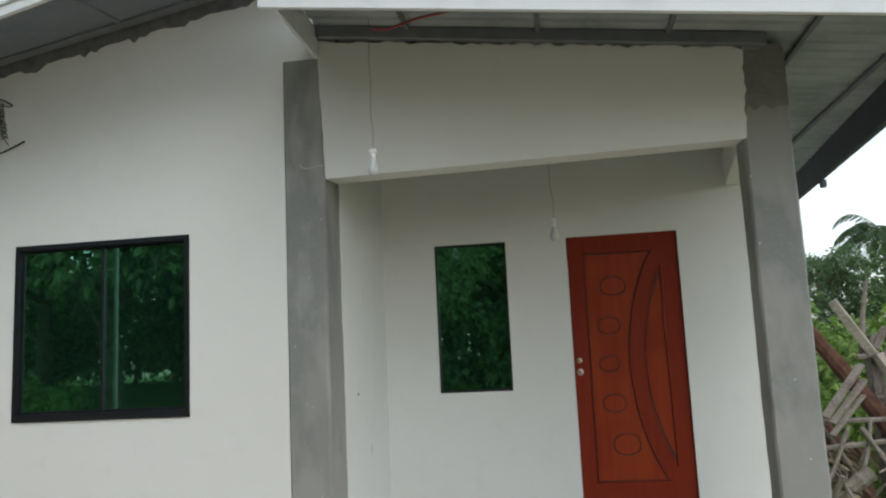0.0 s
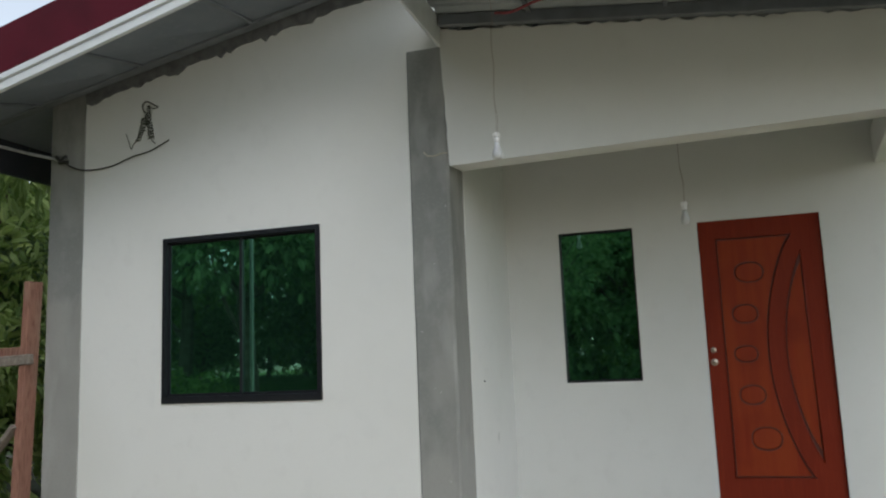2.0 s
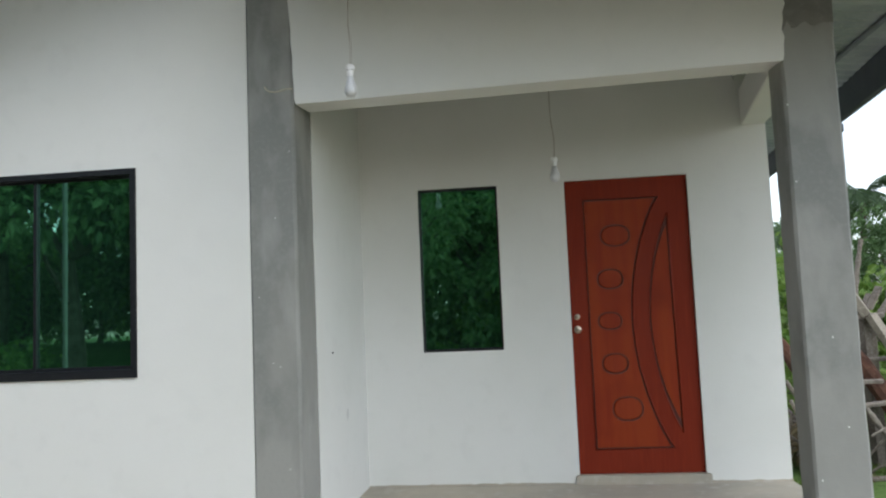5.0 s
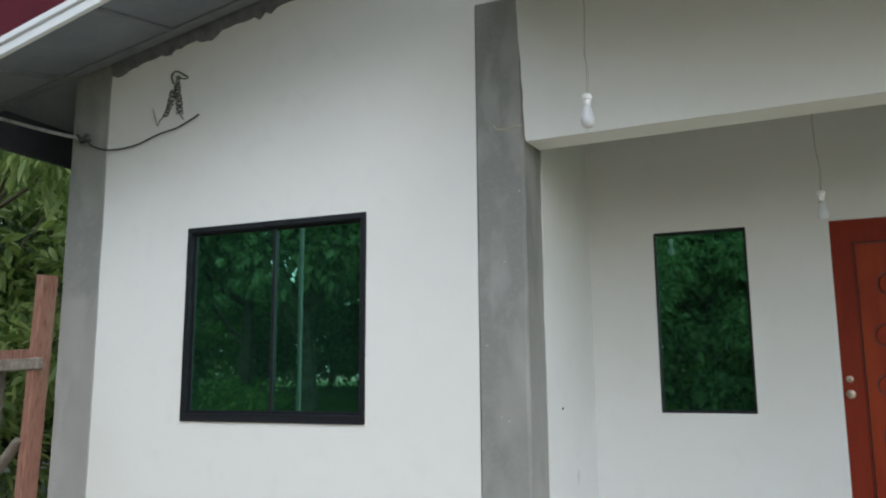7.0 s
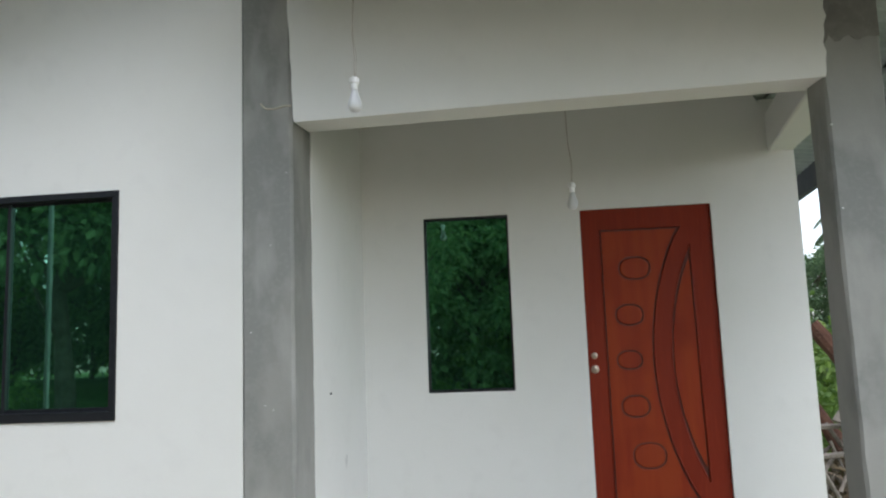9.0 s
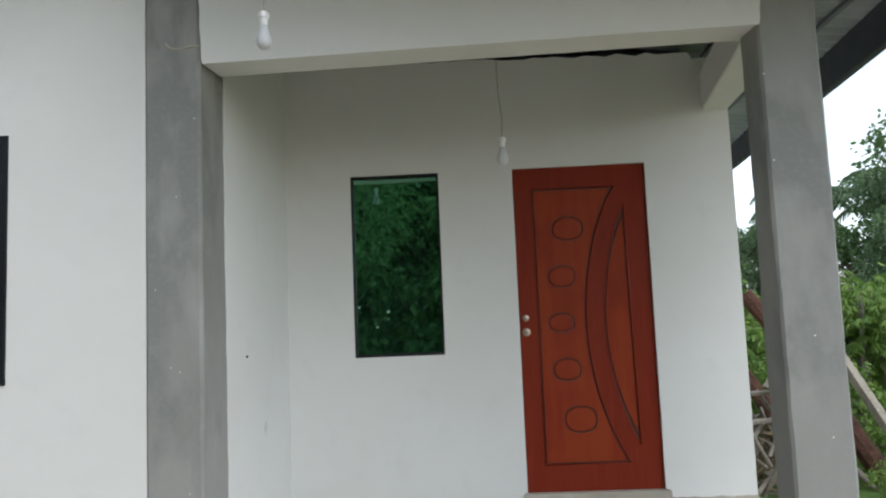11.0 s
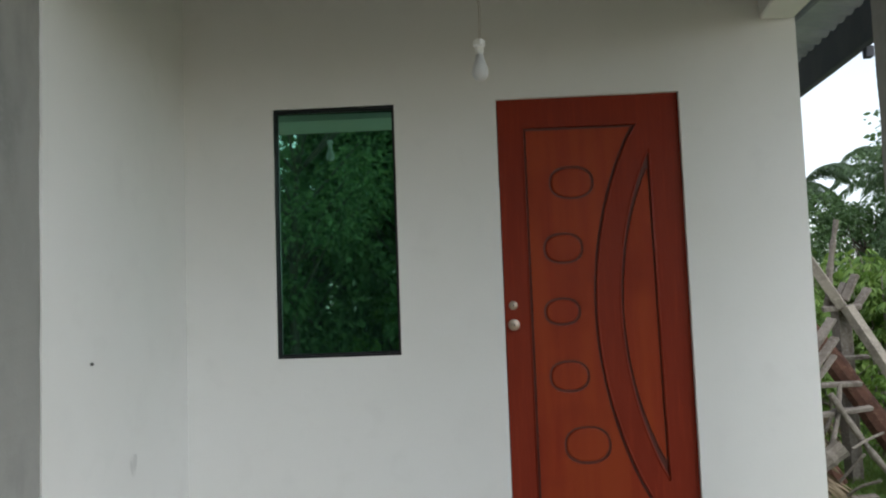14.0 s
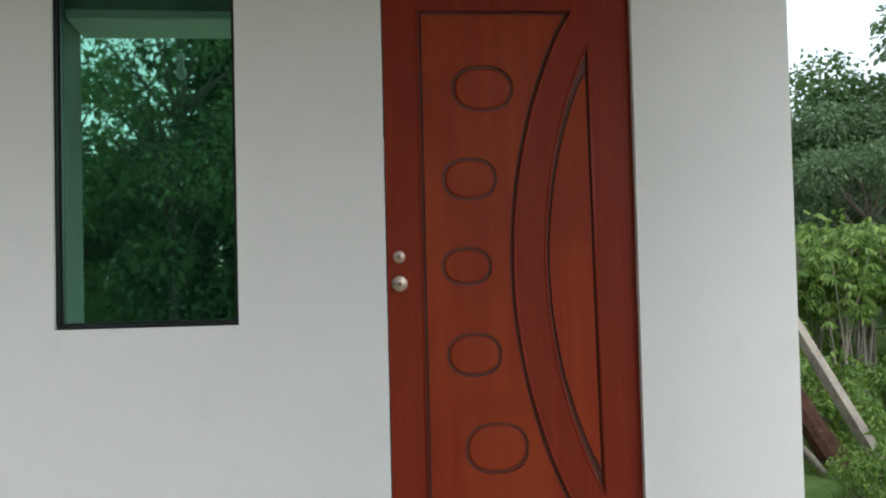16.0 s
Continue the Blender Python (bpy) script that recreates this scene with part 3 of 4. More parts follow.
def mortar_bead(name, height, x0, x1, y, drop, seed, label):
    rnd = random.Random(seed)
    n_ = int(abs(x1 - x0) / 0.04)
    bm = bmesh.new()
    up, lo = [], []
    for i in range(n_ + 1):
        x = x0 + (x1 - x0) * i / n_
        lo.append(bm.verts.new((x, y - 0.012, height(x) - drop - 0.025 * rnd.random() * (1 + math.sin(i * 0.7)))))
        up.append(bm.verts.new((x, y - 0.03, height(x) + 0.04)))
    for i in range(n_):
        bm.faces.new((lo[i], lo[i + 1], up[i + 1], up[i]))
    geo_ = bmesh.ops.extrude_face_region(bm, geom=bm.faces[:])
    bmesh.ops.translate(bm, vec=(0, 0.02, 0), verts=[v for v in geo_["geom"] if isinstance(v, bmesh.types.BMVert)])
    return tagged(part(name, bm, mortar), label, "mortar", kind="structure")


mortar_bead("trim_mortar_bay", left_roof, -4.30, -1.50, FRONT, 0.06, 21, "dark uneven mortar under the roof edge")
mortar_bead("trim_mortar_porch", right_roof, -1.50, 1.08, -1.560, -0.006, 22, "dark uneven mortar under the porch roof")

# ---- windows ----


def frame_bars(x0, z0, x1, z1, w, wb, y0, y1, parent, name="frame_bar"):
    for b in ((x0, z0 + wb, x0 + w, z1 - w), (x1 - w, z0 + wb, x1, z1 - w), (x0, z1 - w, x1, z1), (x0, z0, x1, z0 + wb)):
        under(part(name, box(b[0], y0, b[1], b[2], y1, b[3], 0.003), black_frame), parent)


win = thing("window_1", "black aluminium sliding window with green reflective glass", "window", (-3.0, FRONT, 0.9), kind="structure")
frame_bars(BW[0], BW[1], BW[2], BW[3], 0.034, 0.045, FRONT - 0.012, FRONT + 0.10, win)
mx = (BW[0] + BW[2]) / 2
for nm, x0, x1, y0 in (("sash", BW[0] + 0.034, mx + 0.009, FRONT + 0.018), ("sash", mx - 0.009, BW[2] - 0.034, FRONT + 0.031)):
    s = under(part(nm, plate(rect(x0, BW[1] + 0.045, x1, BW[3] - 0.035), [rect(x0 + 0.018, BW[1] + 0.064, x1 - 0.018, BW[3] - 0.049)], y0 + 0.012, y0), black_frame), win)
    g = part("pane", box(x0 + 0.016, y0 + 0.004, BW[1] + 0.062, x1 - 0.016, y0 + 0.009, BW[3] - 0.047), tint_glass, label="green mirror-tinted glass")
    g.parent = s
win2 = thing("window_2", "narrow fixed window with green reflective glass", "window", (-0.77, 0, 0.9), kind="structure")
frame_bars(PW[0], PW[1], PW[2], PW[3], 0.008, 0.010, 0.012, 0.09, win2)
bm = box(PW[0] + 0.006, 0.053, PW[1] + 0.008, PW[2] - 0.006, 0.059, PW[3] - 0.008)
mid_pw = Matrix.Translation(((PW[0] + PW[2]) / 2, 0.056, 0))
bmesh.ops.transform(bm, matrix=mid_pw @ pose(0, 0, 0, 0, 0, 1.4) @ mid_pw.inverted(), verts=bm.verts)
under(part("pane", bm, tint_glass, label="green mirror-tinted glass"), win2)
under(part("glazing_bead", plate(rect(PW[0] + 0.009, PW[1] + 0.011, PW[2] - 0.009, PW[3] - 0.009), [rect(PW[0] + 0.015, PW[1] + 0.018, PW[2] - 0.015, PW[3] - 0.015)], 0.046, 0.033), black_frame), win2)

# ---- door ----
door = thing("door_1", "closed red-brown varnished wooden door with carved ovals", "door", (0.42, 0.03, 0.03), kind="structure")
DY = 0.022


def arc(x_top, z_top, x_mid, x_bot, z_bot, n_=28):
    """A smooth bow through three points."""
    out = []
    zm = (z_top + z_bot) / 2
    for i in range(n_ + 1):
        t = i / n_
        z = z_top + (z_bot - z_top) * t
        line = x_top + (x_bot - x_top) * t
        out.append((line - ((x_top + x_bot) / 2 - x_mid) * (1 - (2 * t - 1) ** 2) ** 0.92, z))
    return out


def oval(cx, cz, rx, rz, n_=36, p=2.35):
    out = []
    for i in range(n_):
        a = 2 * math.pi * i / n_
        c, s = math.cos(a), math.sin(a)
        out.append((cx + rx * math.copysign(abs(c) ** (2 / p), c), cz + rz * math.copysign(abs(s) ** (2 / p), s)))
    return out


G = 0.015
panel_hole = [(0.115, 0.192), (0.115, 1.942)] + arc(0.645, 1.942, 0.427, 0.655, 0.192)
panel_in = [(0.115 + G, 0.192 + G), (0.115 + G, 1.942 - G)] + arc(0.645 - 1.9 * G, 1.942 - G, 0.427 - G, 0.655 - 1.9 * G, 0.192 + G)
leaf_hole = arc(0.697, 1.82, 0.533, 0.713, 0.30) + [(0.716, 0.30), (0.700, 1.82)]
leaf_in = arc(0.697 - 0.010, 1.82 - 0.09, 0.533 + G, 0.713 - 0.010, 0.30 + 0.09)
OVALS = ((0.333, 1.677, 0.100, 0.074), (0.282, 1.371, 0.088, 0.068), (0.265, 1.078, 0.080, 0.060), (0.284, 0.781, 0.088, 0.069), (0.352, 0.468, 0.102, 0.081))
under(part("core", box(0, DY + 0.011, 0.03, 0.845, DY + 0.045, 2.08), groove_stain, label="dark stained groove bottom"), door)
under(part("stile_frame", plate(rect(0, 0.03, 0.845, 2.08), [panel_hole, leaf_hole], DY + 0.0112, DY), door_edge, label="darker red-brown varnished frame"), door)
under(part("panel", plate(panel_in, [oval(cx, cz, rx + 0.005, rz + 0.005) for cx, cz, rx, rz in OVALS], DY + 0.0112, DY + 0.002), door_varnish, label="orange-brown varnished panel"), door)
under(part("leaf_panel", plate(leaf_in, [], DY + 0.0112, DY + 0.002), door_varnish, label="orange-brown varnished bow panel"), door)
for line in (panel_hole, leaf_hole):
    loop_ = [Vector((x, DY + 0.0025, z)) for x, z in line]
    under(part("moulding", tube(loop_ + loop_[:1], 0.0055, 6), door_edge, label="raised varnished moulding", smooth=True), door)
for cx, cz, rx, rz in OVALS:
    bm = bmesh.new()
    rings = []
    for f, y in ((1.0, DY + 0.011), (0.95, DY + 0.004), (0.90, DY + 0.0025), (0.5, DY + 0.002)):
        rings.append([bm.verts.new((x, y, z)) for x, z in oval(cx, cz, (rx - 0.005) * f, (rz - 0.005) * f)])
    for a, b in zip(rings, rings[1:]):
        for i in range(36):
            bm.faces.new((a[i], a[(i + 1) % 36], b[(i + 1) % 36], b[i]))
    bm.faces.new(rings[-1])
    under(part("medallion", bm, door_varnish), door)
for z, r in ((1.025, 0.027), (1.114, 0.021)):
    k = under(part("lock_rose", lathe([(r, 0), (r, 0.006), (r * 0.9, 0.011), (r * 0.62, 0.013), (r * 0.55, 0.03 if z < 1.1 else 0.016), (r * 0.3, 0.032 if z < 1.1 else 0.018)], 20, matrix=pose(0.039, DY, z, 90)), brass, label="satin metal lock", smooth=False), door)
    q = part("keyhole", box(0.036, DY - (0.034 if z < 1.1 else 0.020), z - 0.006, 0.042, DY - 0.01, z + 0.006), brass_dark)
    q.parent = k
tagged(part("door_reveal", plate([(0.8455, 0.03), (0.8640, 0.03), (0.8640, 2.0900), (-0.0060, 2.0900), (-0.0060, 2.0805), (0.8455, 2.0805)], [], 0.07, -0.002), white_paint), "white painted strip beside the door", "trim", kind="structure")

# ---- hanging bulbs ----


def hanging_bulb(x, y, z, top, sway, label):
    """A white bulb in a small holder on a thin wire; z is the bottom of the bulb."""
    b = thing("hanging_bulb", label, "light bulb", (x, y, top), "hanging bulbs")
    pts = [(x + sway * (1 - i / 8) * (1 - i / 8) - sway * 0.0 + 0.006 * math.sin(i * 1.9), y + 0.004 * math.cos(i * 1.3), top + (z + 0.155 - top) * i / 8) for i in range(9)]
    pts[-1] = (x, y, z + 0.155)
    under(part("wire", tube(pts, 0.0012, 6), wire_brown, label="thin brown wire"), b)
    pts2 = [(p[0] + 0.007 * math.sin(i * 1.1), p[1] + 0.006, p[2]) for i, p in enumerate(pts)]
    under(part("wire", tube(pts2, 0.0009, 6), wire_brown), b)
    m = Matrix.Translation((x, y, z))
    under(part("holder", lathe([(0.013, 0.10), (0.016, 0.112), (0.016, 0.128), (0.022, 0.132), (0.022, 0.150), (0.012, 0.157)], 18, matrix=m), bulb_white, label="white lamp holder", smooth=False), b)
    under(part("bulb", lathe([(0.002, 0), (0.018, 0.004), (0.028, 0.016), (0.031, 0.032), (0.028, 0.05), (0.020, 0.072), (0.014, 0.099)], 20, matrix=m), bulb_globe, label="unlit milky bulb", smooth=True), b)
    return b


hanging_bulb(-1.064, -1.985, 2.222, right_roof(-1.06) - 0.04, 0.0, "unlit white bulb hanging on a wire from the porch roof edge")
hanging_bulb(-0.085, -0.75, 1.955, right_roof(-0.1) - 0.04, -0.06, "unlit white bulb hanging on a wire inside the porch")

tagged(part("red_strap", tube(smooth_line([(-1.05, -1.93, 3.115), (-0.95, -1.94, 3.10), (-0.80, -1.93, 3.145), (-0.58, -1.95, 3.165)]), 0.008, 6), red_strap), "faded red strap tied under the porch roof", "strap")

# ---- cable and wire on the bay wall ----
cab = thing("service_cable", "dark cable looping from the eave to the bay wall", "cable", (-4.3, FRONT - 0.03, 2.6))
cp = [(-5.31, -2.3, 2.98), (-5.31, -1.9, 2.955), (-5.12, -1.72, 2.90), (-4.80, -1.62, 2.80), (-4.50, -1.58, 2.715)]
cq = [(-4.50, -1.575, 2.715), (-4.40, -1.572, 2.65), (-4.25, -1.568, 2.615), (-4.05, -1.566, 2.625), (-3.88, -1.566, 2.672), (-3.73, -1.568, 2.695), (-3.64, -1.570, 2.725), (-3.555, -1.575, 2.757)]


under(part("pale_cable", tube(smooth_line(cp), 0.013, 8), wire_pale, label="pale twisted cable"), cab)
under(part("dark_cable", tube(smooth_line(cq), 0.0055, 8), wire_dark, label="dark cable end"), cab)
under(part("knot", tube(smooth_line([(-4.53, -1.60, 2.74), (-4.47, -1.62, 2.70), (-4.44, -1.60, 2.735), (-4.51, -1.59, 2.695), (-4.42, -1.60, 2.69)]), 0.012, 6), wire_dark, label="knotted wire"), cab)
coil = thing("wire_coil", "bundle of thin dark wire wound on the bay wall", "wire", (-3.75, FRONT - 0.02, 2.85))


def wound(a, b, r, turns):
    a, b = Vector(a), Vector(b)
    return [a.lerp(b, i / (turns * 6)) + Vector((r * math.cos(i * math.pi / 3), -0.012 + 0.008 * math.sin(i * math.pi / 3), 0.25 * r * math.sin(i * 1.7))) for i in range(turns * 6 + 1)]


for a, b, r, turns in (((-3.745, FRONT, 2.985), (-3.748, FRONT, 2.90), 0.026, 7), ((-3.775, FRONT, 2.955), (-3.80, FRONT, 2.85), 0.028, 7), ((-3.80, FRONT, 2.85), (-3.835, FRONT, 2.785), 0.022, 5),
                       ((-3.735, FRONT, 2.91), (-3.715, FRONT, 2.79), 0.026, 9), ((-3.742, FRONT, 3.045), (-3.744, FRONT, 2.985), 0.014, 4)):
    under(part("winding", tube(wound(a, b, r, turns), 0.0028, 5), wire_olive), coil)
for pts in ([(-3.76, -1.567, 2.985), (-3.785, -1.57, 3.03), (-3.765, -1.572, 3.066), (-3.725, -1.57, 3.058), (-3.68, -1.572, 3.03), (-3.655, -1.568, 3.018), (-3.69, -1.566, 3.012), (-3.735, -1.57, 3.03)],
            [(-3.775, -1.570, 2.99), (-3.79, -1.572, 3.045), (-3.755, -1.574, 3.072), (-3.70, -1.573, 3.048), (-3.66, -1.570, 3.022)]):
    under(part("loop", tube(smooth_line(pts), 0.0032, 6), wire_olive), coil)
for pts in ([(-3.934, -1.565, 2.85), (-3.905, -1.57, 2.79), (-3.882, -1.57, 2.729), (-3.868, -1.567, 2.765), (-3.835, -1.567, 2.785)], [(-3.715, -1.567, 2.79), (-3.695, -1.57, 2.765), (-3.678, -1.566, 2.746)]):
    under(part("wire_end", tube(smooth_line(pts), 0.0032, 5), wire_olive), coil)

# small marks on the porch side wall
tagged(part("nail", lathe([(0.006, 0), (0.006, 0.008), (0.003, 0.009)], 8, matrix=pose(MID_X, -0.912, 0.967, 0, 90)), nail_grey), "small dark nail in the porch side wall", "nail")
bm = bmesh.new()
bm.faces.new([bm.verts.new((MID_X + 0.004, -0.587 + 0.028 * math.cos(a) * (1 + 0.3 * math.sin(3 * a)), 0.553 + 0.055 * math.sin(a) * (1 + 0.2 * math.cos(2 * a)))) for a in [i * math.pi / 9 for i in range(18)]])
tagged(part("wall_smudge", bm, smudge_grey), "faint grey smudge on the white wall", "stain", kind="structure")

# ---- timber scaffold beside the bay ----
sc = thing("scaffold", "rough timber trestle beside the corner column", "scaffold", (-5.1, -1.6, GROUND))
for nm, a, b, w, h, mat in (
        ("post", (-4.765, -1.62, GROUND), (-4.682, -1.62, 1.81), 0.125, 0.06, timber_red),
        ("post", (-5.31, -1.45, GROUND), (-5.27, -1.45, 1.20), 0.075, 0.05, timber_grey),
        ("post", (-5.66, -1.62, GROUND), (-5.64, -1.62, 1.78), 0.10, 0.05, timber_grey),
        ("rail", (-6.3, -1.70, 1.19), (-4.63, -1.67, 1.245), 0.05, 0.075, timber_grey),
        ("rail", (-6.3, -1.55, 1.27), (-4.74, -1.54, 1.30), 0.05, 0.09, timber_red),
        ("brace", (-5.75, -1.68, -0.28), (-4.74, -1.68, 0.78), 0.075, 0.035, timber_grey),
        ("post", (-6.25, -1.0, GROUND), (-6.2, -1.0, 1.7), 0.09, 0.05, timber_grey)):
    under(part(nm, beam_between(a, b, w, h), mat), sc)

# ---- timber heap beyond the house ----
heap = thing("timber_heap", "heap of weathered planks and logs tied to a post", "timber heap", (4.4, 6.3, -1.33))
PX, PY, LOW = 4.40, 6.4, -1.33
for nm, a, b, w, h, mat in (
        ("post", (PX + 0.06, PY, LOW), (PX + 0.02, PY, 0.96), 0.14, 0.12, timber_grey),
        ("post", (PX + 0.18, PY + 0.1, LOW), (PX + 0.12, PY, 0.75), 0.10, 0.09, timber_grey),
        ("plank", (3.95, PY - 0.05, 1.74), (4.42, PY - 0.12, 0.92), 0.15, 0.12, timber_pale),
        ("plank", (PX + 0.08, PY - 0.06, 1.0), (PX + 0.27, PY, 1.32), 0.10, 0.05, timber_grey),
        ("plank", (PX + 0.02, PY + 0.05, 0.98), (PX + 0.16, PY + 0.08, 1.22), 0.09, 0.05, timber_grey),
        ("plank", (PX + 0.10, PY - 0.1, 0.78), (PX + 0.42, PY + 0.02, 1.14), 0.10, 0.05, timber_grey),
        ("plank", (PX + 0.06, PY - 0.16, 0.92), (5.32, 5.28, LOW), 0.13, 0.11, timber_pale),
        ("plank", (3.37, 5.35, 0.12), (4.05, 5.75, 0.80), 0.11, 0.045, timber_grey),
        ("plank", (3.45, 5.35, 0.04), (4.05, 5.7, 0.58), 0.10, 0.045, timber_grey),
        ("plank", (3.42, 5.3, -0.12), (4.0, 5.65, 0.38), 0.07, 0.04, timber_grey),
        ("crosspiece", (3.2, 5.5, 0.05), (4.4, 5.9, 0.02), 0.07, 0.05, timber_grey),
        ("crosspiece", (3.1, 5.3, -0.30), (4.5, 5.9, -0.27), 0.07, 0.05, timber_grey),
        ("plank", (3.68, 4.1, -1.22), (4.72, 4.7, -1.18), 0.10, 0.05, timber_grey),
        ("plank", (3.2, 5.3, -1.22), (4.3, 5.5, -1.20), 0.08, 0.05, timber_grey),
        ("crosspiece", (PX - 0.22, PY - 0.12, 0.90), (PX + 0.26, PY - 0.1, 0.92), 0.07, 0.06, timber_grey),
        ("crosspiece", (PX - 0.2, PY - 0.1, 0.28), (PX + 0.3, PY - 0.12, 0.30), 0.06, 0.05, timber_grey),
        ("crosspiece", (PX - 0.18, PY - 0.1, -0.35), (PX + 0.28, PY - 0.12, -0.33), 0.06, 0.05, timber_grey)):
    under(part(nm, beam_between(a, b, w, h, roll=0.3), mat), heap)
for nm, pts, rad, mat, lb in (
        ("log", [(3.6, 6.6, 1.38), (4.3, 6.3, 0.22), (5.0, 5.7, -1.25)], [0.11, 0.15], log_bark, "dark red-brown log"),
        ("log", [(3.3, 6.8, 0.6), (3.7, 6.4, -0.2), (4.1, 6.0, -1.2)], [0.10, 0.12], log_bark, "dark red-brown log"),
        ("pole", [(3.9, 5.6, -0.05), (4.3, 5.5, -0.75), (4.75, 5.4, -1.33)], [0.035, 0.04], timber_grey, "thin grey pole"),
        ("branch", [(3.3, 5.35, -1.02), (3.6, 5.4, -0.84), (3.9, 5.4, -0.62)], [0.10, 0.11], timber_grey, "pale stripped branch"),
        ("branch", [(4.30, 6.4, 0.9), (4.36, 6.4, 1.4), (4.48, 6.4, 2.02)], [0.05, 0.03], timber_grey, "pale stripped branch")):
    under(part(nm, tube(smooth_line(pts), [rad[0] + (rad[-1] - rad[0]) * i / 12 + 0.008 * math.sin(i * 2.3) for i in range(13)], 10), mat, label=lb), heap)
rnd = random.Random(77)
for i in range(30):
    a = Vector((rnd.uniform(3.0, 3.95), rnd.uniform(5.1, 6.3), rnd.uniform(LOW, -0.6)))
    b = a + Vector((rnd.uniform(-0.5, 0.5), rnd.uniform(-0.3, 0.3), rnd.uniform(0.1, 0.9)))
    mid = a.lerp(b, 0.5) + Vector((rnd.uniform(-0.03, 0.03), 0, rnd.uniform(-0.03, 0.03)))
    under(part("stick", tube(smooth_line([a, mid, b], 4), [0.014 + 0.02 * rnd.random()] * 9, 6), timber_grey), heap)


def fallen_frond(x, y, z, turn, length, seed):
    rnd = random.Random(seed)
    t = thing("dry_palm_frond", "fallen dry brown palm frond on the timber heap", "palm frond", (x, y, z), "dry fronds on the heap")
    rib = [Vector((length * u * math.cos(turn), length * u * math.sin(turn), 0.35 * math.sin(2.6 * u) - 0.25 * u)) for u in [i / 10 for i in range(11)]]
    part("rib", tube(rib, [0.03 * (1 - 0.07 * i) for i in range(11)], 6), timber_grey, t)
    c, d = [], []
    for i in range(1, 10):
        ax = (rib[i + 1] - rib[i - 1]).normalized()
        side = ax.cross(Vector((0, 0, 1))).normalized()
        for sgn in (-1, 1):
            for q in range(3):
                c.append(rib[i].lerp(rib[i + 1], q / 3))
                d.append(sgn * side * 0.8 + 0.6 * ax + Vector((0, 0, -0.4 + rnd.uniform(-0.3, 0.3))))
    s = np.full(len(c), 0.45)
    lf = new("foliage", leaves_mesh("foliage", c, d, s, s * 0.1, 0.4, dry_frond, seed))
    lf.parent = t


for args in ((3.1, 5.3, -0.55, 0.9, 1.5, 61), (3.5, 5.0, -0.9, 1.5, 1.4, 62), (3.0, 4.9, -1.1, 0.7, 1.3, 63), (3.3, 6.2, -0.5, 0.6, 1.3, 64), (3.2, 5.6, -0.9, 1.2, 1.3, 65)):
    fallen_frond(*args)

# pole in the yard
tagged(part("yard_pole", tube([(-4.53, -4.15, GROUND), (-4.53, -4.15, 3.4)], 0.022, 12), pole_paint), "pale metal pole standing in the yard", "pole")

# ---- trees ----


def crown_points(rs, blobs, per, shell=0.55):
    """Leaf bases scattered over the outer shells of uneven clumps, and the way each leaf points."""
    c, d = [], []
    for (x, y, z, r) in blobs:
        k = int(per * r * r)
        u = rs.normal(size=(k, 3))
        u /= np.linalg.norm(u, axis=1, keepdims=True)
        rad = r * (shell + (1 - shell) * rs.rand(k, 1) ** 0.6) * (1 + 0.18 * rs.normal(size=(k, 1)))
        c.append(np.array((x, y, z)) + u * rad * np.array((1, 1, 0.8)))
        d.append(u + 0.7 * rs.normal(size=(k, 3)) + np.array((0, 0, -0.25)))
    return np.concatenate(c), np.concatenate(d)


def tree(name, label, height, spread, clumps, per, leaf_len, leaf_wid, mat, seed, stem=0.16, low=0.35, category="tree"):
    t = thing(name, label, category, (0, 0, 0), "trees round the house")
    rnd, rs = random.Random(seed), np.random.RandomState(seed)
    bm = bmesh.new()
    lean = rnd.uniform(-0.4, 0.4)
    trunk = [(lean * (i / 6) ** 2 + 0.08 * math.sin(i * 1.3 + seed), 0.08 * math.cos(i + seed), -0.2 + height * 0.75 * i / 6) for i in range(7)]
    tube(trunk, [stem * (1 - 0.75 * i / 6) for i in range(7)], 8, bm)
    blobs = []
    for i in range(clumps):
        a = rnd.uniform(0, 2 * math.pi)
        h = height * rnd.uniform(low, 0.93)
        reach = spread * math.sqrt(rnd.random()) * (1.05 - 0.55 * abs(h / height - 0.6))
        bx_, by_ = lean + reach * math.cos(a), reach * math.sin(a)
        blobs.append((bx_, by_, h, spread * rnd.uniform(0.22, 0.42)))
        start = trunk[min(6, max(1, int(h / height * 6.5)))]
        mid = ((start[0] + bx_) / 2 + rnd.uniform(-0.2, 0.2), (start[1] + by_) / 2, (start[2] + h) / 2 - 0.1)
        tube([start, mid, (bx_, by_, h)], [stem * 0.35, stem * 0.22, stem * 0.06], 5, bm)
    part("trunk", bm, bark, t)
    c, d = crown_points(rs, blobs, per)
    k = len(c)
    sizes = leaf_len * (0.6 + 0.8 * rs.rand(k))
    me = leaves_mesh("crown", c, d, sizes, sizes * leaf_wid, 0.25, mat, seed)
    cr = new("crown", me)
    cr.parent = t
    return t


stood = set()


def put(ob, x, y, turn=0.0, scale=1.0):
    """Stands a tree on the ground: the first time itself, then copies of it."""
    m = pose(x, y, ground_height(x, y), 0, 0, turn)
    if ob.name in stood:
        ob = copy_thing(ob, m)
    else:
        stood.add(ob.name)
        ob.matrix_basis = m
    ob.scale = (scale, scale, scale)
    return ob


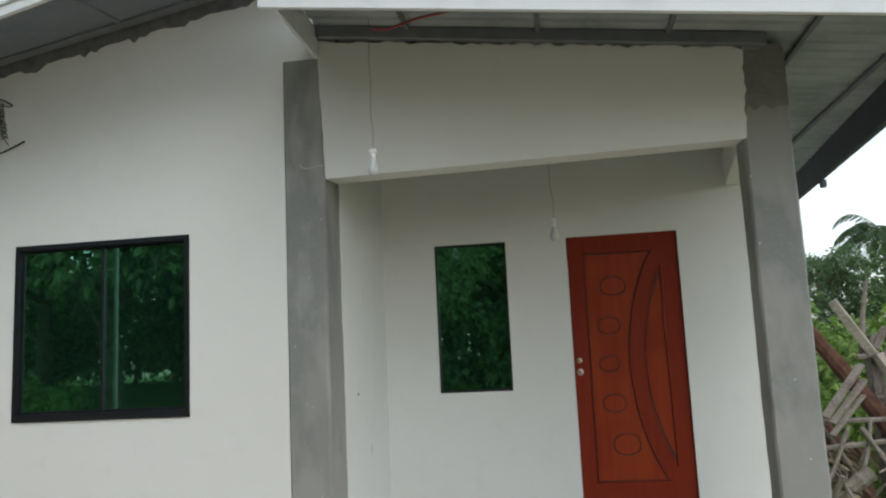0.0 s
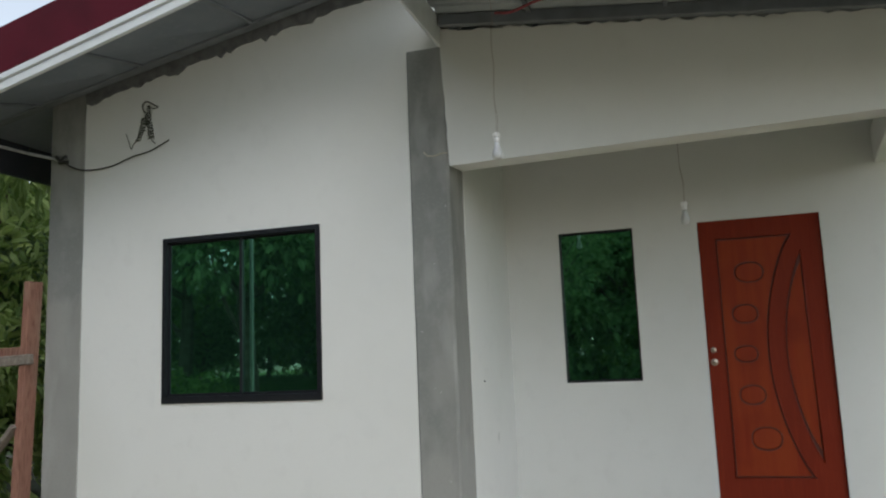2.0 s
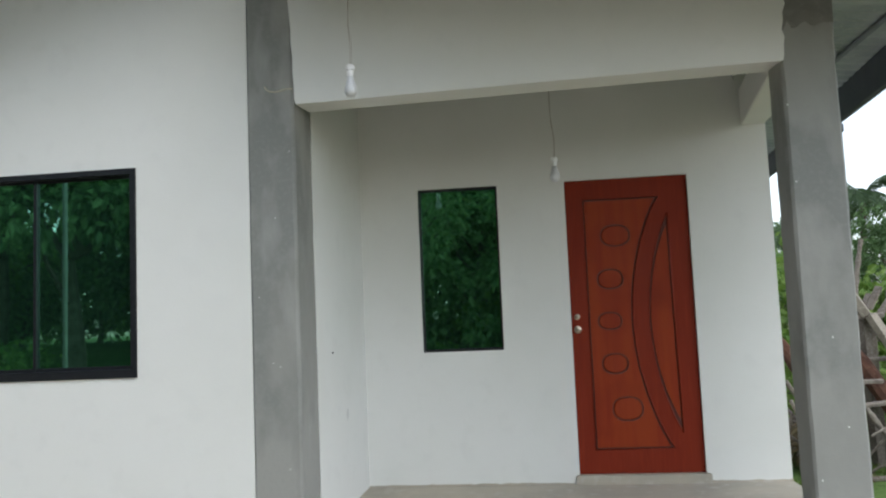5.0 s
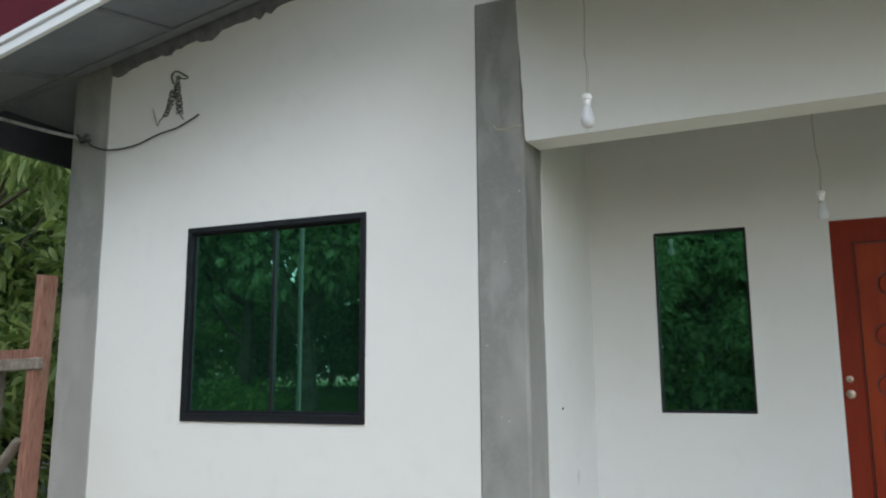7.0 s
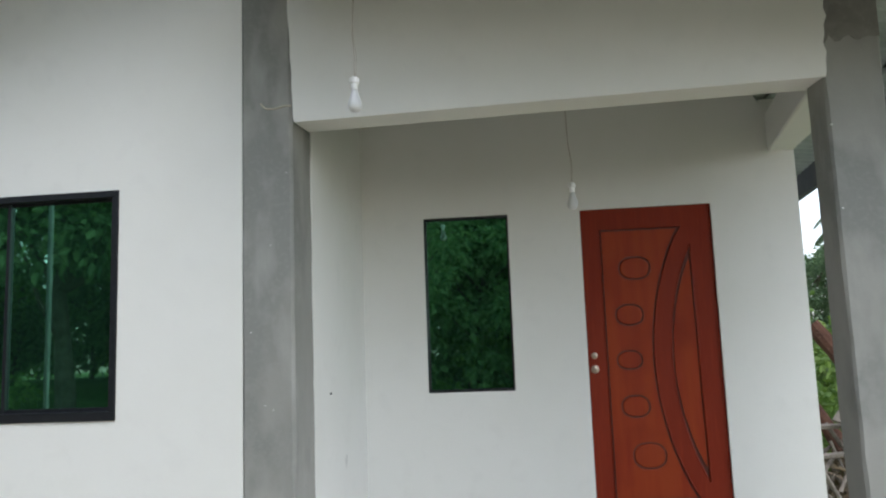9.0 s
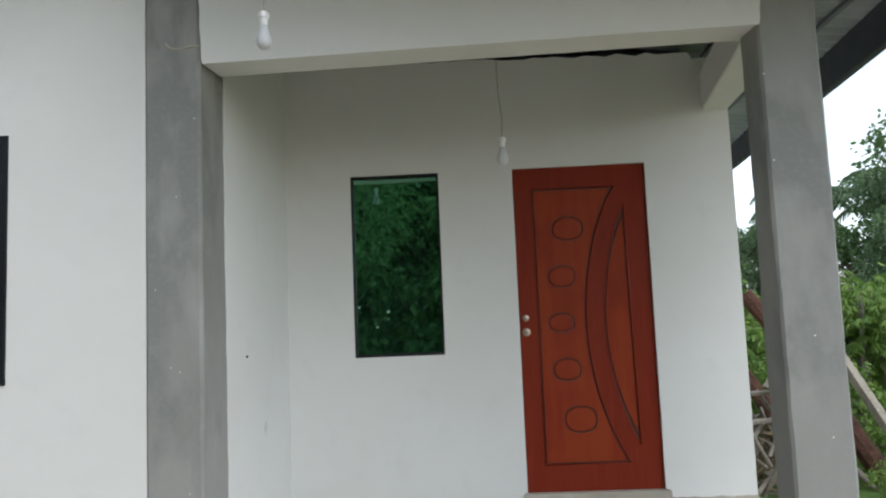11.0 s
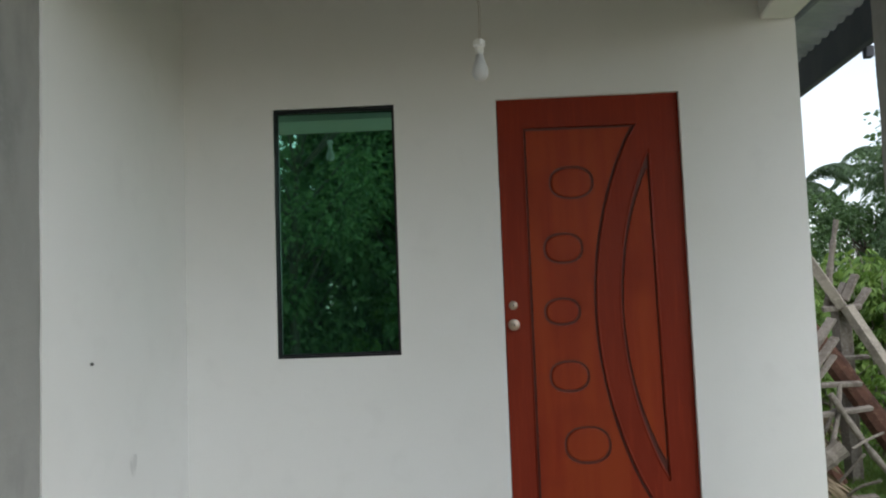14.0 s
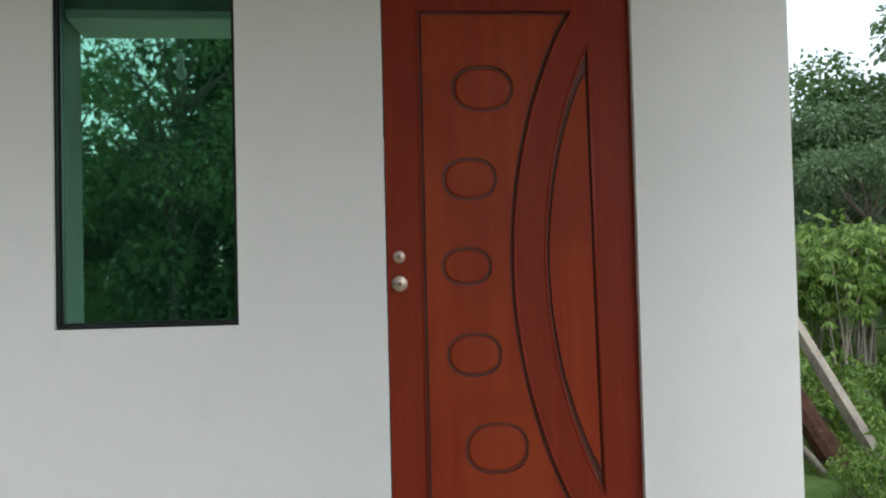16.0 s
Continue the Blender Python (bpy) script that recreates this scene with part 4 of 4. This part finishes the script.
big = tree("tree", "tall broad-leaved tree with a dense dark green crown", 8.0, 2.6, 34, 640, 0.16, 0.62, leaf_dark, 11, 0.20, 0.22)
big2 = tree("tree", "tall broad-leaved tree with a loose green crown", 7.2, 2.4, 30, 640, 0.16, 0.62, leaf_mid, 12, 0.17, 0.2)
mango = tree("tree", "leafy tree with long drooping green leaves", 5.2, 2.0, 36, 640, 0.19, 0.33, leaf_mango, 13, 0.09, 0.15)
shrub = tree("shrub", "bright green leafy shrub", 2.3, 1.2, 16, 520, 0.16, 0.55, leaf_fresh, 14, 0.05, 0.2, "shrub")
canopy = tree("tree", "tall shade tree with a bare dark trunk and high crown", 7.6, 2.7, 34, 430, 0.19, 0.55, leaf_bright, 19, 0.22, 0.43)
bushy = tree("tree", "small leafy tree with bright green leaves", 4.6, 1.7, 30, 560, 0.17, 0.55, leaf_bright, 23, 0.10, 0.14)
fine = tree("tree", "tall tree with fine pale branches and loose leaves", 9.0, 2.4, 26, 330, 0.12, 0.5, leaf_bright, 15, 0.15, 0.42)

# behind the path, seen in the window panes
for ob, x, y, a, s in ((big, -2.4, -14.6, 20, 1.0), (big2, -0.6, -13.6, 60, 1.0), (big, 1.2, -14.5, 130, 1.0), (bushy, -2.5, -11.4, 190, 0.85), (bushy, -1.1, -11.8, 20, 0.95), (bushy, 0.2, -11.6, 80, 0.9), (fine, -2.9, -10.4, 40, 0.72), (fine, -3.7, -13.6, 150, 0.62),
                       (canopy, -9.2, -11.6, 300, 1.0), (canopy, -11.6, -12.8, 30, 1.0), (canopy, -13.4, -11.0, 80, 1.05), (canopy, -8.0, -14.2, 200, 1.0),
                       (bushy, -13.0, -9.6, 210, 0.6), (big, -17.0, -13.5, 190, 1.0), (bushy, -8.3, -15.8, 60, 1.1), (bushy, -9.9, -17.0, 160, 1.05), (bushy, -11.6, -16.6, 220, 0.85), (bushy, -13.6, -16.4, 300, 0.8), (bushy, -7.0, -17.0, 20, 1.25), (bushy, -15.4, -15.0, 120, 0.9)):
    put(ob, x, y, a, s)
for i in range(12):
    put(shrub, -22 + 1.9 * i + 0.3 * math.sin(i * 2.1), -17.6 + 0.8 * math.sin(i * 1.3), i * 67, 1.2 + 0.22 * math.sin(i * 1.7))
for ob, x, y, a, s in ((mango, -17.4, -16.6, 340, 1.0), (big2, -18.4, -20.2, 15, 0.8)):
    put(ob, x, y, a, s)
for x, y, a, s in ((-9.8, -9.6, 140, 0.75), (-11.4, -9.4, 10, 0.85), (-12.8, -9.0, 80, 0.9), (-7.6, -15.4, 200, 1.05), (-8.9, -15.8, 20, 0.85), (-7.0, -16.4, 280, 1.2), (-10.2, -16.2, 100, 0.75), (-6.4, -18.2, 40, 0.8), (-8.0, -18.4, 140, 0.9), (-3.6, -11.6, 70, 0.75), (-1.2, -11.0, 90, 0.8), (-3.6, -15.6, 250, 0.8), (0.2, -11.6, 30, 0.9)):
    put(shrub, x, y, a, s)

# left of the bay
for ob, x, y, a, s in ((mango, -7.6, -0.2, 60, 0.95), (mango, -8.6, 1.6, 150, 1.05), (mango, -7.0, 2.4, 250, 0.95), (big, -9.8, -1.2, 20, 0.7), (big2, -10.8, 3.4, 120, 0.8), (mango, -9.4, -2.6, 200, 0.9), (big, -10.4, 0.8, 210, 0.75), (big2, -9.0, 5.0, 20, 0.8), (big, -8.4, 0.9, 115, 0.42), (big, -8.8, -1.6, 300, 0.42), (big2, -9.4, 2.4, 60, 0.45), (big, -12.0, -2.8, 170, 0.8)):
    put(ob, x, y, a, s)

# beyond the house on the open side
for ob, x, y, a, s in ((big, 11.2, 15.0, 15, 0.66), (big2, 9.4, 15.6, 45, 0.58), (big2, 12.7, 16.0, 75, 0.95), (big, 14.6, 14.0, 155, 0.95), (big2, 14.6, 20.0, 200, 0.85), (fine, 12.8, 11.8, 33, 0.75), (big, 7.8, 19.0, 290, 0.52), (big, 9.9, 12.6, 70, 0.5),
                       (big2, 17.5, 15.0, 300, 1.0), (big, 5.6, 20.0, 100, 0.4)):
    put(ob, x, y, a, s)
for x, y, a, s in ((5.4, 10.6, 10, 1.15), (6.4, 11.6, 100, 1.2), (8.8, 11.6, 300, 1.25), (4.6, 9.4, 45, 1.0), (10.2, 11.2, 70, 1.2), (6.6, 7.4, 130, 0.45), (5.6, 7.9, 160, 0.6), (8.4, 7.6, 30, 0.5), (4.4, 12.0, 77, 1.2), (5.2, 13.4, 7, 1.4), (5.6, 6.4, 17, 0.45), (5.2, 5.0, 97, 0.35), (4.6, 4.4, 37, 0.28), (6.4, 6.6, 207, 0.55), (3.0, 7.6, 57, 0.75), (3.6, 8.4, 150, 0.9), (5.0, 8.2, 250, 0.8)):
    put(shrub, x, y, a, s)


def cassava(seed):
    """Several thin bare stems from one root, each with a spray of fingered leaves on top."""
    t = thing("cassava_plant", "tall cassava plant with bare pale stems and bright leaves", "shrub", (0, 0, 0), "cassava beyond the timber")
    rnd = random.Random(seed)
    c, d = [], []
    for q in range(6):
        a, reach, top = rnd.uniform(0, 6.28), rnd.uniform(0.15, 0.55), rnd.uniform(2.1, 2.8)
        pts = [Vector((0.10 * math.cos(a * 1.7) + reach * math.cos(a) * u ** 1.4, 0.10 * math.sin(a * 1.7) + reach * math.sin(a) * u ** 1.4, -0.1 + top * u)) for u in (0, 0.25, 0.5, 0.75, 1.0)]
        part("stem", tube(pts, [0.020, 0.018, 0.016, 0.013, 0.008], 6), timber_pale, t)
        for k in range(26):
            u = rnd.uniform(0.62, 1.0)
            base = pts[2].lerp(pts[4], (u - 0.5) * 2)
            b = rnd.uniform(0, 6.28)
            tip = base + Vector((math.cos(b), math.sin(b), rnd.uniform(-0.1, 0.7))) * rnd.uniform(0.14, 0.34)
            for f in range(6):
                w = b + (f - 2.5) * 0.55
                c.append(tip)
                d.append(Vector((math.cos(w), math.sin(w), -0.35)))
    z = np.full(len(c), 0.17)
    lf = new("foliage", leaves_mesh("foliage", c, d, z, z * 0.30, 0.35, leaf_fresh, seed))
    lf.parent = t
    return t


cass = cassava(91)
for x, y, a, s in ((6.3, 9.0, 0, 1.0), (6.9, 8.7, 70, 0.95), (7.5, 9.2, 140, 1.05), (8.1, 8.8, 220, 1.0), (6.6, 9.8, 300, 1.1), (7.3, 10.0, 30, 1.0), (8.0, 9.8, 100, 1.1), (8.7, 9.3, 180, 1.0), (5.7, 9.6, 260, 1.0), (5.2, 9.0, 320, 0.9), (9.3, 10.0, 50, 1.05)):
    put(cass, x, y, a, s)


def palm(x, y, height, fronds, size, seed, label):
    """A coconut palm: ringed trunk and arching fronds of many narrow leaflets."""
    t = thing("palm", label, "palm tree", (x, y, GROUND), "palms beyond the house")
    rnd, rs = random.Random(seed), np.random.RandomState(seed)
    part("trunk", tube([(0.25 * (i / 10) ** 2, 0, -0.2 + height * i / 10) for i in range(11)], [0.17 - 0.006 * i for i in range(11)], 9), bark, t)
    for f in range(fronds):
        a = f * 2.4 + rnd.uniform(-0.2, 0.2)
        lift = rnd.uniform(-0.15, 1.35)
        n_ = 12
        L = size * rnd.uniform(1.9, 2.4)
        rib = []
        for i in range(n_ + 1):
            u = i / n_
            r = L * u * (1 - 0.18 * u)
            rib.append(Vector((0.25 + r * math.cos(a), r * math.sin(a), height + L * (lift * u - (0.45 + 0.5 * lift) * u * u))))
        fr = part("frond", tube(rib, [0.022 * (1 - 0.8 * i / n_) for i in range(n_ + 1)], 5), palm_leaf, t)
        c, d = [], []
        for i in range(1, n_):
            ax = (rib[i + 1] - rib[i - 1]).normalized()
            side = ax.cross(Vector((0, 0, 1))).normalized()
            for sgn in (-1, 1):
                for q in range(3):
                    c.append(rib[i].lerp(rib[i + 1], q / 3))
                    d.append(sgn * side + 0.55 * ax + Vector((0, 0, -0.25 - 0.2 * rnd.random())))
        k = len(c)
        s = size * 0.46 * np.sin(np.linspace(0.35, 2.7, k)) + 0.1
        lf = new("foliage", leaves_mesh("foliage", c, d, s, s * 0.11, 0.25, palm_leaf, seed + f))
        lf.parent = fr
    return t


palm(13.75, 30.0, 6.0, 26, 1.25, 5, "coconut palm with arching feathery fronds")
palm(10.9, 30.0, 4.3, 14, 1.3, 6, "small coconut palm half hidden by shrubs")
palm(19.0, 33.0, 7.0, 14, 1.5, 7, "distant coconut palm above the shrubs")

# grass tufts on the open side
rs = np.random.RandomState(31)
k = 90000
gx, gy = rs.uniform(2.0, 9.5, k), rs.uniform(0.0, 12, k)
keep = np.array([noise.noise((x * 0.5, y * 0.5, 9.0)) > -0.15 and not (x < 2.2 and y < 0) for x, y in zip(gx, gy)])
gx, gy = gx[keep], gy[keep]
gd = np.stack((rs.normal(size=len(gx)) * 0.5, rs.normal(size=len(gx)) * 0.5, np.ones(len(gx))), 1)
gl = rs.uniform(0.05, 0.17, len(gx))
gr = new("grass", leaves_mesh("grass", np.stack((gx, gy, np.array([ground_height(x, y) + 0.06 for x, y in zip(gx, gy)])), 1), gd, gl, gl * 0.05 + 0.004, 0.1, grass_leaf, 4))
tagged(gr, "short bright green grass on the yard", "grass", kind="stuff")
